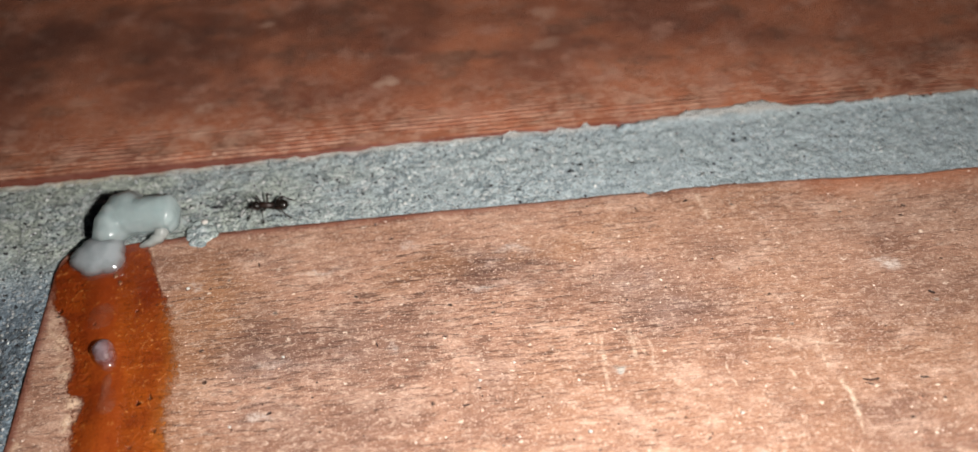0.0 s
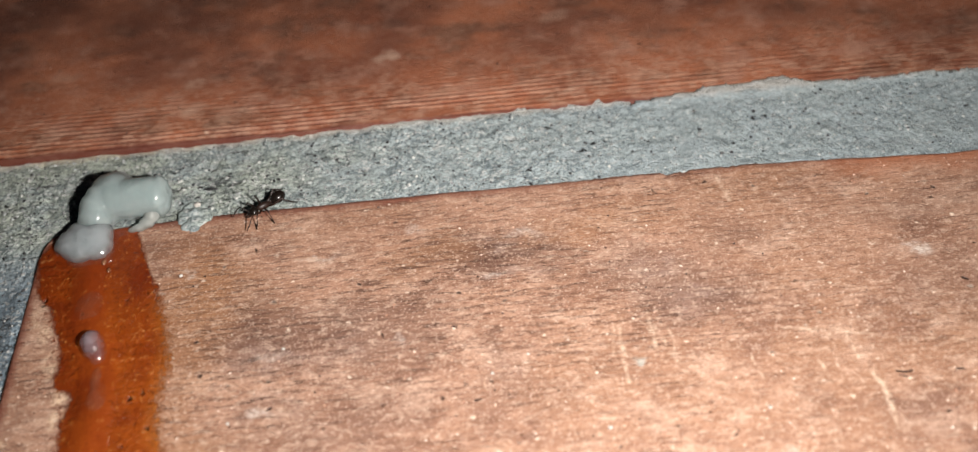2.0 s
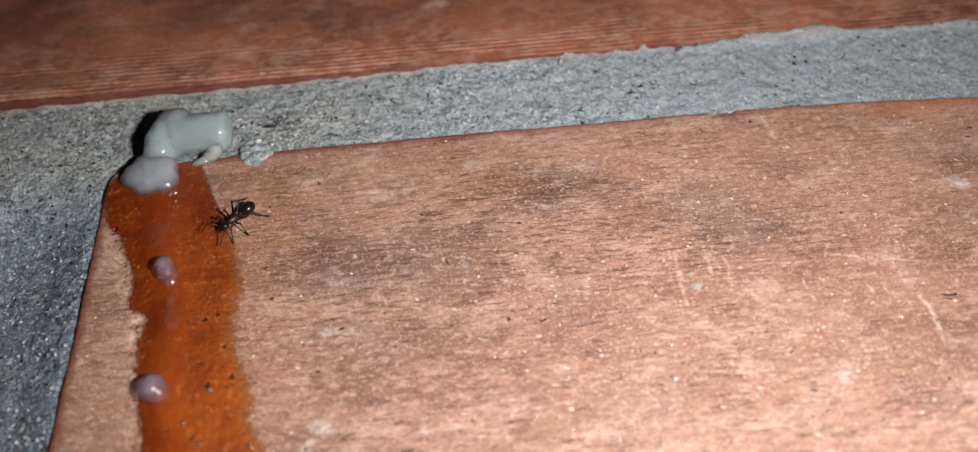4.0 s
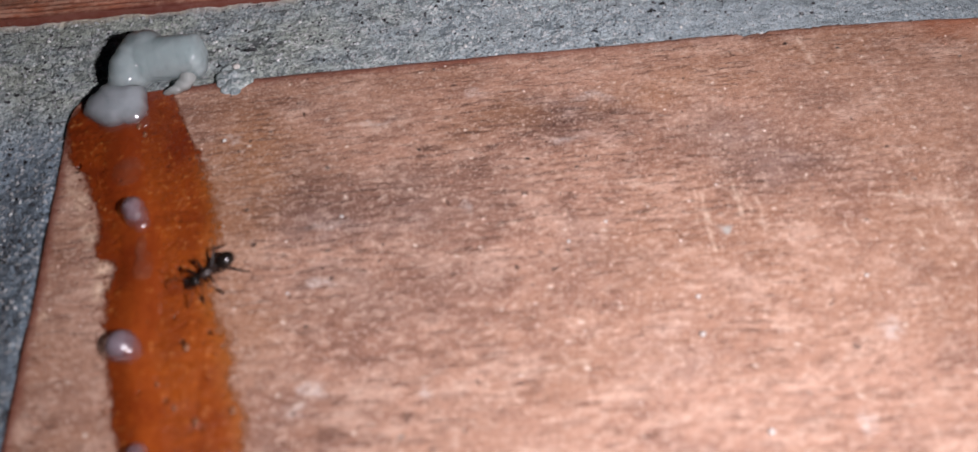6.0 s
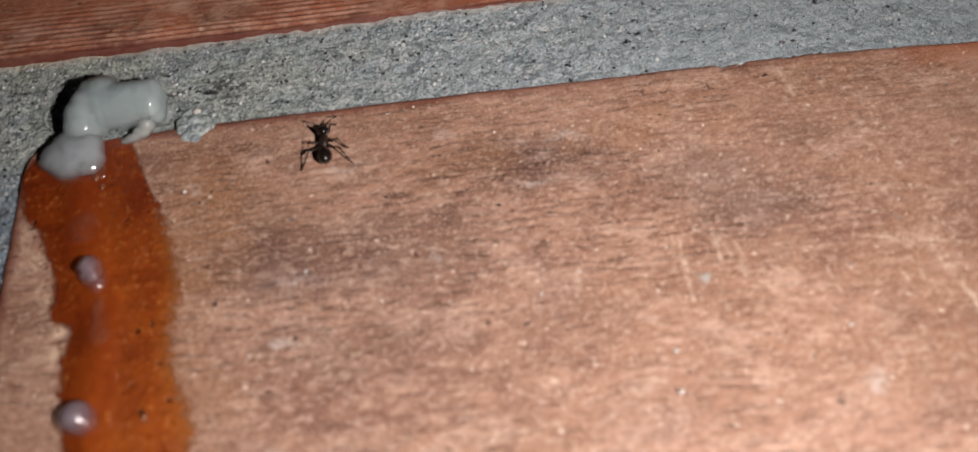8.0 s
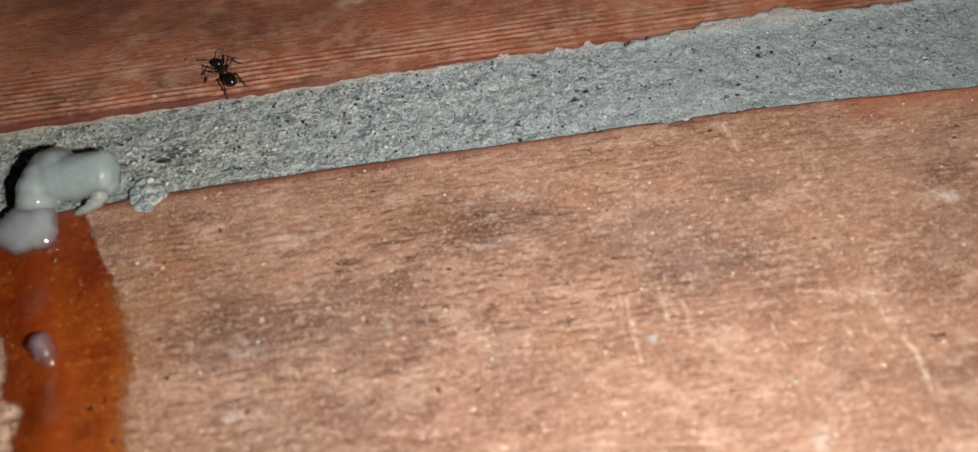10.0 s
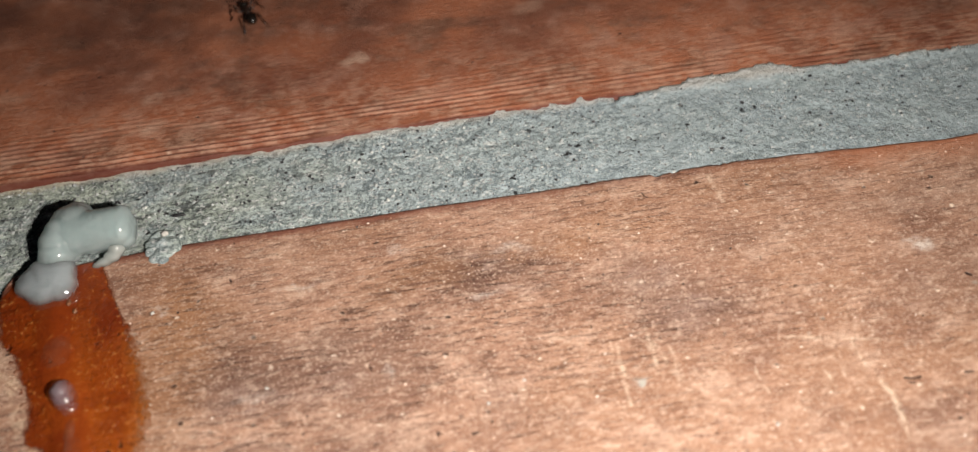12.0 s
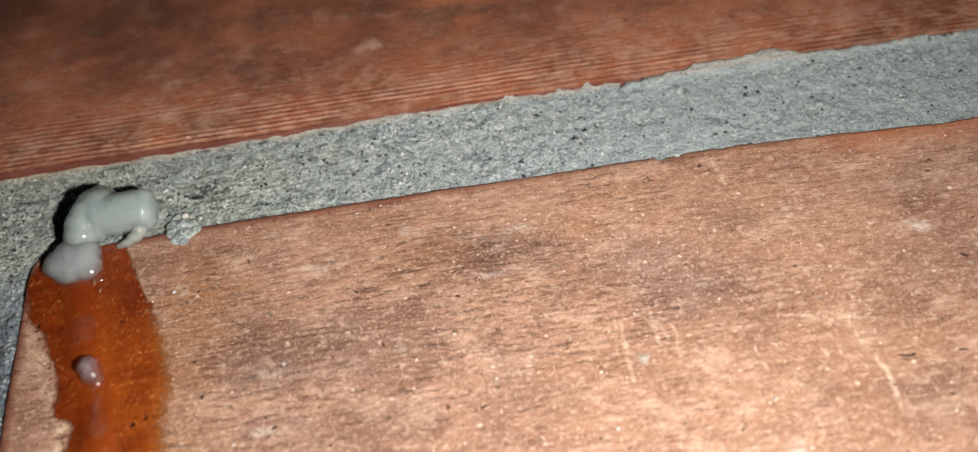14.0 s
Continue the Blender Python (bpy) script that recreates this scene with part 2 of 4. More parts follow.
def worn_clay_material():
    """The tile with the stain: dusty, rubbed and scratched."""
    n = Nodes("worn_clay")
    far = wanderer(n, 0.40, 1.5)
    mid = wanderer(n, 0.22, 3.5)
    near = wanderer(n, 0.10, 6.0)
    faint = wanderer(n, 0.02, 3.0)
    x = n.vec("DOT_PRODUCT", n.place, (1.0, 0.0, 0.0))
    # tone: rose clay and ochre clay, clouded
    tone = n.noise(0.7, 5, (0.7, 1.1, 1), 0.6, shift=4)
    base = n.mix(n.step(tone, 0.34, 0.66), (0.392, 0.208, 0.126), (0.475, 0.268, 0.180))
    cloud = n.noise(2.3, 7, (0.75, 1.15, 1), 0.72, shift=17)
    base = n.mix(n.step(cloud, 0.55, 0.33, 0.0, 0.85), base, (0.235, 0.112, 0.070))
    fade = n.noise(3.4, 6, (0.7, 1.2, 1), 0.7, shift=29)
    base = n.mix(n.step(fade, 0.48, 0.66, 0.0, 0.80), base, (0.620, 0.400, 0.290))
    # rubbed dark places, each with its own spot
    for centre, rx, ry, much in (((3.62, -0.66), 0.85, 0.30, 0.62), ((3.25, -0.62), 0.7, 0.22, 0.35), ((2.72, -1.22), 0.7, 0.42, 0.42), ((4.95, -1.25), 0.55, 0.38, 0.50),
                                 ((4.60, -0.95), 0.5, 0.22, 0.35), ((1.75, -1.02), 0.55, 0.42, 0.50), ((2.25, -1.05), 0.6, 0.35, 0.35), ((6.55, -0.58), 0.7, 0.25, 0.22),
                                 ((6.95, -1.30), 0.7, 0.35, 0.32), ((6.25, -2.35), 0.4, 0.30, 0.22), ((5.36, -0.72), 0.5, 0.22, 0.30), ((2.4, -1.85), 0.8, 0.35, 0.28),
                                 ((7.4, -0.5), 0.8, 0.4, 0.15), ((3.6, -1.85), 0.5, 0.3, 0.2)):
        base = n.mix(n.num("MULTIPLY", n.patch(centre, rx * 1.15, ry * 1.2, far), min(0.9, 1.35 * much)), base, (0.150, 0.076, 0.054))
    # ochre where the sweet liquid has crept into the clay
    for centre, rx, ry, much in (((1.30, -0.9), 0.42, 1.0, 0.55), ((1.50, -0.7), 0.6, 0.5, 0.45), ((4.2, -0.5), 1.0, 0.25, 0.4), ((3.1, -0.62), 0.7, 0.3, 0.35), ((1.35, -1.9), 0.35, 0.8, 0.4)):
        base = n.mix(n.num("MULTIPLY", n.patch(centre, rx, ry, far), much), base, (0.40, 0.190, 0.085))
    # mauve-grey film
    film = n.step(n.noise(9.0, 6, (0.7, 1.2, 1), 0.75, shift=19), 0.40, 0.60, 0.1, 1.0)
    for centre, rx, ry, much in (((1.95, -1.36), 0.5, 0.2, 0.5), ((1.90, -1.70), 0.4, 0.16, 0.4), ((3.72, -0.47), 0.5, 0.13, 0.5), ((3.70, -0.80), 0.45, 0.10, 0.5),
                                 ((4.72, -0.90), 0.3, 0.15, 0.5), ((4.95, -1.20), 0.35, 0.15, 0.45), ((3.6, -1.55), 0.4, 0.3, 0.25), ((2.45, -1.30), 0.3, 0.2, 0.3), ((4.0, -2.5), 0.5, 0.3, 0.3)):
        base = n.mix(n.num("MULTIPLY", n.num("MULTIPLY", n.patch(centre, rx, ry, mid), film), much), base, (0.48, 0.345, 0.29))
    # short drag marks along the tile, thick in the rubbed places and thin elsewhere
    dense = n.num("MAXIMUM", n.patch((3.2, -0.75), 1.9, 0.85, far), n.num("MULTIPLY", n.patch((1.9, -1.2), 1.2, 1.3, far), 0.9))
    where = n.step(n.noise(1.7, 5, (0.7, 1.1, 1), 0.65, shift=11), 0.60, 0.38, 0.30, 0.80)
    where = n.num("MAXIMUM", where, dense)
    right = n.step(x, 4.6, 6.0, 1.0, 0.55)
    where = n.num("MULTIPLY", where, right)
    dash = n.noise(11.0, 5, (0.40, 2.7, 1), 0.66, shift=5, at=faint)
    base = n.mix(n.num("MULTIPLY", n.step(dash, 0.49, 0.40), n.num("MULTIPLY", where, 0.68)), base, (0.120, 0.052, 0.034))
    thread = n.noise(5.0, 4, (0.40, 5.5, 1), 0.6, shift=41, at=faint)
    lines = n.step(n.num("ABSOLUTE", n.num("SUBTRACT", thread, 0.47)), 0.002, 0.022, 1.0, 0.0)
    lines = n.num("MULTIPLY", lines, n.num("MULTIPLY", n.step(dash, 0.60, 0.44), n.num("MULTIPLY", where, 0.62)))
    base = n.mix(lines, base, (0.085, 0.038, 0.026))
    # pale ground-in dust: grains and small rags; grain glints are painted in as pale specks
    powder = n.noise(19.0, 5, (0.75, 1.25, 1), 0.82, shift=7)
    base = n.mix(n.step(powder, 0.53, 0.61, 0.0, 0.60), base, (0.66, 0.470, 0.355))
    base = n.mix(n.step(powder, 0.45, 0.37, 0.0, 0.44), base, (0.170, 0.076, 0.048))
    grit = n.noise(52.0, 3, (0.8, 1.1, 1), 0.78)
    base = n.mix(n.step(grit, 0.43, 0.34, 0.0, 0.65), base, (0.095, 0.040, 0.026))
    base = n.mix(n.step(grit, 0.57, 0.65, 0.0, 0.60), base, (0.80, 0.630, 0.510))
    shaky = n.vec("ADD", n.place, n.vec("SCALE", n.noise(30.0, 2, colour=True), scale=0.05))
    d, c = n.cells(9.0, (0.8, 1.2, 1), shaky)
    glint_speck = n.num("MULTIPLY", n.step(d, 0.05, 0.17, 1.0, 0.0), n.step(n.vec("DOT_PRODUCT", c, (1.0, 0.0, 0.0)), 0.62, 0.85))
    base = n.mix(n.num("MULTIPLY", glint_speck, 0.9), base, (0.88, 0.72, 0.58))
    hole = n.num("MULTIPLY", n.step(d, 0.05, 0.19, 1.0, 0.0), n.step(n.vec("DOT_PRODUCT", c, (0.0, 1.0, 0.0)), 0.82, 0.94))
    base = n.mix(n.num("MULTIPLY", hole, 0.9), base, (0.035, 0.014, 0.010))
    # greyish and white deposits, crumbly
    crumbs = n.step(n.noise(18.0, 5, rough=0.8), 0.40, 0.60, 0.12, 1.0)
    for centre, rx, ry, much in (((6.69, -0.96), 0.13, 0.11, 0.95), ((6.62, -0.90), 0.07, 0.05, 0.6), ((4.46, -1.67), 0.085, 0.06, 0.7), ((1.81, -2.48), 0.11, 0.09, 0.9),
                                 ((1.71, -2.59), 0.13, 0.06, 0.7), ((1.85, -1.745), 0.10, 0.05, 0.8), ((3.80, -0.46), 0.24, 0.05, 0.5), ((3.55, -0.80), 0.16, 0.04, 0.6), ((1.88, -1.33), 0.2, 0.05, 0.45),
                                 ((2.24, -0.51), 0.22, 0.04, 0.65), ((2.97, -0.31), 0.10, 0.07, 0.5), ((4.96, -3.01), 0.07, 0.11, 0.9), ((5.27, -2.46), 0.13, 0.09, 0.7), ((2.47, -2.56), 0.06, 0.05, 0.7),
                                 ((2.84, -1.29), 0.05, 0.08, 0.6), ((1.25, -0.53), 0.06, 0.05, 0.7), ((4.03, -3.12), 0.10, 0.05, 0.5), ((2.28, -3.02), 0.10, 0.06, 0.5)):
        base = n.mix(n.num("MULTIPLY", n.num("MULTIPLY", n.patch(centre, rx, ry, near), crumbs), much), base, (0.70, 0.60, 0.53))
    base = n.mix(n.num("MULTIPLY", n.patch((4.46, -1.66), 0.07, 0.05, near), 0.6), base, (0.42, 0.47, 0.43))
    # pale crust beside the streak
    flakes = n.step(n.noise(15.0, 5, rough=0.8), 0.44, 0.56)
    for centre, rx, ry, much in (((0.46, -1.47), 0.11, 0.12, 1.0), ((0.47, -1.62), 0.06, 0.14, 0.9), ((0.24, -0.95), 0.08, 0.18, 0.75), ((0.33, -1.2), 0.06, 0.2, 0.6), ((0.15, -0.8), 0.07, 0.2, 0.5), ((0.13, -1.8), 0.06, 0.06, 0.6)):
        base = n.mix(n.num("MULTIPLY", n.num("MULTIPLY", n.patch(centre, rx, ry, near), flakes), much), base, (0.82, 0.60, 0.42))
    # scratches
    hair = wanderer(n, 0.030, 9.0)
    cut = 0.0
    for a, b, width, much in (((6.00, -1.93), (6.03, -2.10), 0.034, 1.0), ((6.03, -2.10), (6.02, -2.24), 0.040, 1.0), ((6.02, -2.24), (6.01, -2.33), 0.018, 0.8), ((5.385, -0.05), (5.44, -0.34), 0.024, 0.8),
                              ((4.375, -1.38), (4.36, -1.80), 0.026, 0.9), ((4.34, -1.34), (4.30, -1.60), 0.016, 0.6), ((4.59, -1.28), (4.60, -1.64), 0.030, 0.75), ((4.62, -1.40), (4.77, -1.78), 0.026, 0.6),
                              ((5.50, -1.505), (6.00, -1.62), 0.022, 0.75), ((6.00, -1.62), (6.70, -1.755), 0.016, 0.6), ((5.92, -1.63), (5.935, -1.80), 0.022, 0.85),
                              ((5.67, -1.80), (5.70, -1.95), 0.022, 0.8), ((5.23, -1.70), (5.26, -1.88), 0.018, 0.75), ((4.72, -1.41), (4.73, -1.60), 0.016, 0.6), ((5.66, -2.21), (5.63, -2.38), 0.014, 0.5),
                              ((6.40, -1.28), (6.40, -1.42), 0.014, 0.5), ((2.05, -0.49), (2.33, -0.53), 0.024, 0.6), ((2.66, -1.10), (2.68, -1.24), 0.020, 0.7), ((3.10, -1.34), (3.14, -1.50), 0.014, 0.5),
                              ((3.05, -2.50), (3.45, -2.47), 0.030, 0.4), ((1.69, -2.60), (1.83, -2.45), 0.035, 0.6), ((6.2, -0.5), (6.9, -0.62), 0.016, 0.35)):
        mask = n.num("MULTIPLY", n.line(a, b, width * 0.85, hair), much * 0.8)
        cut = n.num("MAXIMUM", cut, mask)
    rag = n.step(n.noise(14.0, 4, rough=0.7), 0.38, 0.62, 0.05, 0.9)
    base = n.mix(n.num("MULTIPLY", cut, rag), base, (0.80, 0.62, 0.47))
    # short dark chips
    chip = 0.0
    for a, b, width in (((6.15, -1.925), (6.25, -1.945), 0.030), ((6.16, -1.96), (6.20, -1.975), 0.022), ((6.55, -1.955), (6.60, -1.965), 0.030), ((6.88, -1.25), (6.91, -1.27), 0.035), ((3.26, -0.95), (3.28, -0.95), 0.034),
                        ((1.915, -1.73), (1.93, -1.725), 0.030), ((3.32, -1.82), (3.36, -1.82), 0.026), ((4.65, -1.355), (4.68, -1.36), 0.022), ((3.44, -1.69), (3.46, -1.695), 0.024), ((2.70, -1.20), (2.71, -1.27), 0.020),
                        ((1.76, -2.05), (1.78, -2.05), 0.030), ((5.02, -2.55), (5.05, -2.56), 0.030), ((4.87, -0.14), (4.89, -0.19), 0.018), ((4.45, -0.05), (4.47, -0.08), 0.022), ((1.72, -0.30), (1.74, -0.36), 0.020)):
        chip = n.num("MAXIMUM", chip, n.line(a, b, width * 0.45, hair))
    base = n.mix(n.num("MULTIPLY", chip, 0.92), base, (0.030, 0.014, 0.012))
    # the bare, redder rim, widest beside the crumb and at the far end
    rim = n.step(n.num("ADD", n.rim(), n.num("MULTIPLY", n.noise(7.0, 5, rough=0.7), 0.14)), 0.10, 0.19, 1.0, 0.0)
    base = n.mix(n.num("MULTIPLY", rim, n.step(x, 2.6, 4.6, 0.80, 0.40)), base, (0.185, 0.048, 0.028))
    bare = n.num("MULTIPLY", n.step(n.num("ADD", n.rim(), n.num("MULTIPLY", n.noise(2.6, 5, rough=0.7), 0.5)), 0.22, 0.60, 1.0, 0.0), n.step(x, 5.9, 6.7, 0.0, 0.70))
    base = n.mix(bare, base, (0.44, 0.155, 0.070))
    height = n.num("ADD", n.num("MULTIPLY", dash, 0.55), n.num("MULTIPLY", powder, 0.75))
    height = n.num("ADD", height, n.num("MULTIPLY", grit, 0.45))
    height = n.num("ADD", height, n.num("MULTIPLY", glint_speck, 0.3))
    height = n.num("SUBTRACT", height, n.num("MULTIPLY", n.num("MAXIMUM", n.num("MAXIMUM", hole, chip), lines), 0.8))
    return n.set(Base_Color=base, Roughness=0.56, Normal=n.bump(height, 0.85, 0.00013))


def mortar_material(name="cement_mortar", lift=1.0, spotted=True):
    n = Nodes(name)
    tone = n.num("ADD", n.num("MULTIPLY", n.noise(36.0, 3, rough=0.8), 0.6), n.num("MULTIPLY", n.noise(13.0, 4, (0.7, 1.1, 1), 0.7, shift=4), 0.4))
    base = n.mix(n.step(tone, 0.42, 0.58), (0.160 * lift, 0.205 * lift, 0.225 * lift), (0.55 * lift, 0.65 * lift, 0.68 * lift))
    cloud = n.noise(1.6, 5)
    base = n.mix(n.step(cloud, 0.35, 0.7, 0.0, 0.40), base, (0.40 * lift, 0.465 * lift, 0.48 * lift))
    x = n.vec("DOT_PRODUCT", n.place, (1.0, 0.0, 0.0))
    trowelled = n.step(x, 3.4, 5.2, 0.0, 0.48)
    base = n.mix(trowelled, base, (0.375 * lift, 0.45 * lift, 0.485 * lift))
    shaky = n.vec("ADD", n.place, n.vec("SCALE", n.noise(22.0, 3, colour=True), scale=0.09))
    dark, c2 = n.cells(11.0, (0.8, 1.1, 1), shaky)
    spot = n.num("MULTIPLY", n.step(dark, 0.12, 0.25, 1.0, 0.0), n.step(n.vec("DOT_PRODUCT", c2, (1.0, 0.0, 0.0)), 0.70, 0.86))
    base = n.mix(spot, base, (0.02, 0.02, 0.022)) if spotted else base
    if name == "cement_mortar":
        y = n.vec("DOT_PRODUCT", n.place, (0.0, 1.0, 0.0))
        scum = n.step(n.num("ADD", y, n.num("MULTIPLY", n.noise(8.0, 4), 0.10)), 0.85, 0.93, 0.0, 0.65)
        base = n.mix(scum, base, (0.72, 0.68, 0.63))
    sandy = n.num("MULTIPLY", n.step(x, 1.0, 3.6, 1.0, 0.15), n.step(n.noise(2.4, 5, (0.7, 1.2, 1), 0.65, shift=27), 0.34, 0.62, 0.2, 1.0))
    across = n.vec("DOT_PRODUCT", n.place, (0.0, 1.0, 0.0))
    base = n.mix(n.num("MULTIPLY", sandy, n.step(across, -0.35, 0.1)), base, (1.06, 1.0, 0.82), "MULTIPLY")
    # the side joint is darker and bluer
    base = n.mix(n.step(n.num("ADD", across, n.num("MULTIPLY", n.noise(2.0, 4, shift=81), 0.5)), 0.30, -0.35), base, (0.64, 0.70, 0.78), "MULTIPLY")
    rift = n.noise(9.0, 5, (0.45, 1.5, 1), 0.72, shift=57)
    base = n.mix(n.num("MULTIPLY", n.step(rift, 0.41, 0.34), n.step(x, 1.2, 3.2, 0.85, 0.10)), base, (0.07, 0.075, 0.075))
    fleck = n.step(n.noise(26.0, 3, (0.5, 1.1, 1), 0.75, shift=9), 0.57, 0.65, 0.0, 0.9)
    base = n.mix(n.num("MULTIPLY", fleck, n.num("SUBTRACT", 1.0, trowelled)), base, (0.76 * lift, 0.78 * lift, 0.76 * lift))
    height = n.num("SUBTRACT", n.num("ADD", n.num("ADD", n.noise(34.0, 4, rough=0.75), n.num("MULTIPLY", n.step(rift, 0.34, 0.46), n.step(x, 1.6, 3.4, 0.5, 0.0))), n.num("MULTIPLY", n.noise(12.0, 3), 0.7)), n.num("MULTIPLY", spot, 0.8))
    return n.set(Base_Color=base, Roughness=0.7, Normal=n.bump(height, 1.0 if spotted else 0.25, 0.00030))


def grain_material():
    n = Nodes("sand_grain")
    geo = n.tree.nodes.new("ShaderNodeNewGeometry")
    ramp = n.tree.nodes.new("ShaderNodeValToRGB")
    n.put(ramp.inputs[0], geo.outputs["Random Per Island"])
    stops = ramp.color_ramp.elements
    stops[0].position, stops[0].color = 0.0, (0.02, 0.02, 0.022, 1)
    stops[1].position, stops[1].color = 1.0, (0.75, 0.76, 0.72, 1)
    for at, col in ((0.20, (0.05, 0.05, 0.055, 1)), (0.27, (0.24, 0.25, 0.245, 1)), (0.80, (0.46, 0.49, 0.49, 1)), (0.95, (0.60, 0.62, 0.60, 1))):
        stops.new(at).color = col
    return n.set(Base_Color=ramp.outputs[0], Roughness=0.45)


def gel_material(name, tint, through=0.8, clear=0.0, thick=0.07, least=0.35):
    """Cloudy gel, clearer where it runs thin."""
    n = Nodes(name)
    cloud = n.noise(5.0, 3)
    base = n.mix(n.step(cloud, 0.3, 0.7), tint, tuple(0.90 * v for v in tint))
    z = n.vec("DOT_PRODUCT", n.place, (0.0, 0.0, 1.0))
    z = n.num("ADD", z, n.num("MULTIPLY", n.num("SUBTRACT", n.noise(9.0, 3), 0.5), thick * 0.5))
    clearing = n.tree.nodes.new("ShaderNodeBsdfTransparent")
    mixer = n.tree.nodes.new("ShaderNodeMixShader")
    n.put(mixer.inputs[0], n.step(z, 0.0, thick, least, 1.0))
    n.put(mixer.inputs[1], clearing.outputs[0])
    n.put(mixer.inputs[2], n.bsdf.outputs[0])
    skin = n.tree.nodes.new("ShaderNodeBsdfGlossy")
    skin.inputs["Roughness"].default_value = 0.15
    gloss = n.tree.nodes.new("ShaderNodeMixShader")
    gloss.inputs[0].default_value = 0.035
    n.put(gloss.inputs[1], mixer.outputs[0])
    n.put(gloss.inputs[2], skin.outputs[0])
    n.put(n.tree.nodes["Material Output"].inputs[0], gloss.outputs[0])
    return n.set(Base_Color=base, Roughness=0.20, Subsurface_Weight=through, Subsurface_Radius=(0.9, 1.0, 1.0), Subsurface_Scale=0.0048,
                 IOR=1.4, Specular_IOR_Level=0.1, Transmission_Weight=clear, Normal=n.bump(n.noise(9.0, 1), 0.22, 0.0004))


def syrup_material():
    """Clay soaked by sweet liquid: deep orange-brown and wet, ragged at its sides, with a smooth run of liquid down its middle."""
    n = Nodes("soaked_clay")
    sides = n.tree.nodes.new("ShaderNodeUVMap")
    left = n.vec("DOT_PRODUCT", sides.outputs[0], (1.0, 0.0, 0.0))
    right = n.vec("DOT_PRODUCT", sides.outputs[0], (0.0, 1.0, 0.0))
    runlet = n.tree.nodes.new("ShaderNodeAttribute")
    runlet.attribute_name = "runlet_distance"
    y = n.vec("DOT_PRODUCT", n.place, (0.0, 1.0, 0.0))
    liquid = n.step(n.num("ADD", runlet.outputs["Fac"], n.num("MULTIPLY", n.num("SUBTRACT", n.noise(4.0, 4), 0.5), 0.14)), 0.09, 0.17, 1.0, 0.0)
    dry = n.num("SUBTRACT", 1.0, n.num("MULTIPLY", liquid, 0.6))
    drag = n.noise(3.0, 6, (0.55, 8.0, 1), 0.62, shift=3)
    mott = n.noise(1.9, 6, (1, 0.6, 1), 0.62)
    fine = n.noise(24.0, 4, rough=0.75)
    base = n.mix(n.step(mott, 0.36, 0.64), (0.195, 0.026, 0.003), (0.375, 0.076, 0.006))
    base = n.mix(n.step(y, -0.9, -1.7, 0.0, 0.30), base, (0.40, 0.092, 0.008))
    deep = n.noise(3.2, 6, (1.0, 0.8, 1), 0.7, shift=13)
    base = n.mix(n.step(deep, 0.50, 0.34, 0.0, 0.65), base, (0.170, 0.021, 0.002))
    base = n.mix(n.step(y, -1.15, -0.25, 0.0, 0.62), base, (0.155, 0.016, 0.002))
    base = n.mix(n.num("MULTIPLY", liquid, n.step(y, -2.9, -2.0, 0.15, 0.40)), base, (0.215, 0.032, 0.008))
    # the soaked rim: dark wet line on one side, ochre fade on the other
    base = n.mix(n.step(left, 0.03, 0.20, 0.55, 0.0), base, (0.175, 0.024, 0.003))
    base = n.mix(n.num("MULTIPLY", n.step(right, -0.04, 0.16, 0.75, 0.0), n.step(y, -0.9, -0.55, 1.0, 0.0)), base, (0.42, 0.140, 0.020))
    base = n.mix(n.num("MULTIPLY", dry, n.step(drag, 0.36, 0.6, 0.2, 0.0)), base, (0.13, 0.022, 0.006))
    base = n.mix(n.num("MULTIPLY", dry, n.step(fine, 0.44, 0.32, 0.0, 0.6)), base, (0.075, 0.012, 0.003))
    # bright orange wet glints painted into the colour
    base = n.mix(n.num("MULTIPLY", dry, n.step(fine, 0.58, 0.66, 0.0, 0.45)), base, (0.70, 0.29, 0.075))
    shaky = n.vec("ADD", n.place, n.vec("SCALE", n.noise(18.0, 3, colour=True), scale=0.08))
    pore, pc = n.cells(13.0, (1, 0.8, 1), shaky)
    pit = n.num("MULTIPLY", n.step(pore, 0.06, 0.30, 1.0, 0.0), n.step(n.vec("DOT_PRODUCT", pc, (1.0, 0.0, 0.0)), 0.76, 0.94))
    base = n.mix(n.num("MULTIPLY", n.num("MULTIPLY", pit, dry), 0.9), base, (0.045, 0.008, 0.003))
    # larger wet glints, also painted as bright specks
    flocks = n.step(n.noise(2.2, 4, shift=33), 0.44, 0.60, 0.15, 1.0)
    glint = n.num("MULTIPLY", n.step(pore, 0.03, 0.22, 1.0, 0.0), n.step(n.vec("DOT_PRODUCT", pc, (0.0, 1.0, 0.0)), 0.48, 0.72))
    glint = n.num("MULTIPLY", glint, n.num("MULTIPLY", flocks, dry))
    base = n.mix(n.num("MULTIPLY", glint, 0.45), base, (0.80, 0.40, 0.14))
    # how far the soaking reaches
    jag = n.num("SUBTRACT", n.num("ADD", n.num("MULTIPLY", n.noise(6.0, 5, (1.2, 0.8, 1), 0.7), 0.6), n.num("MULTIPLY", n.noise(24.0, 4, rough=0.7, shift=9), 0.4)), 0.5)
    high = n.step(y, -0.85, -0.45)
    lin = n.num("ADD", left, n.num("MULTIPLY", jag, 0.22))
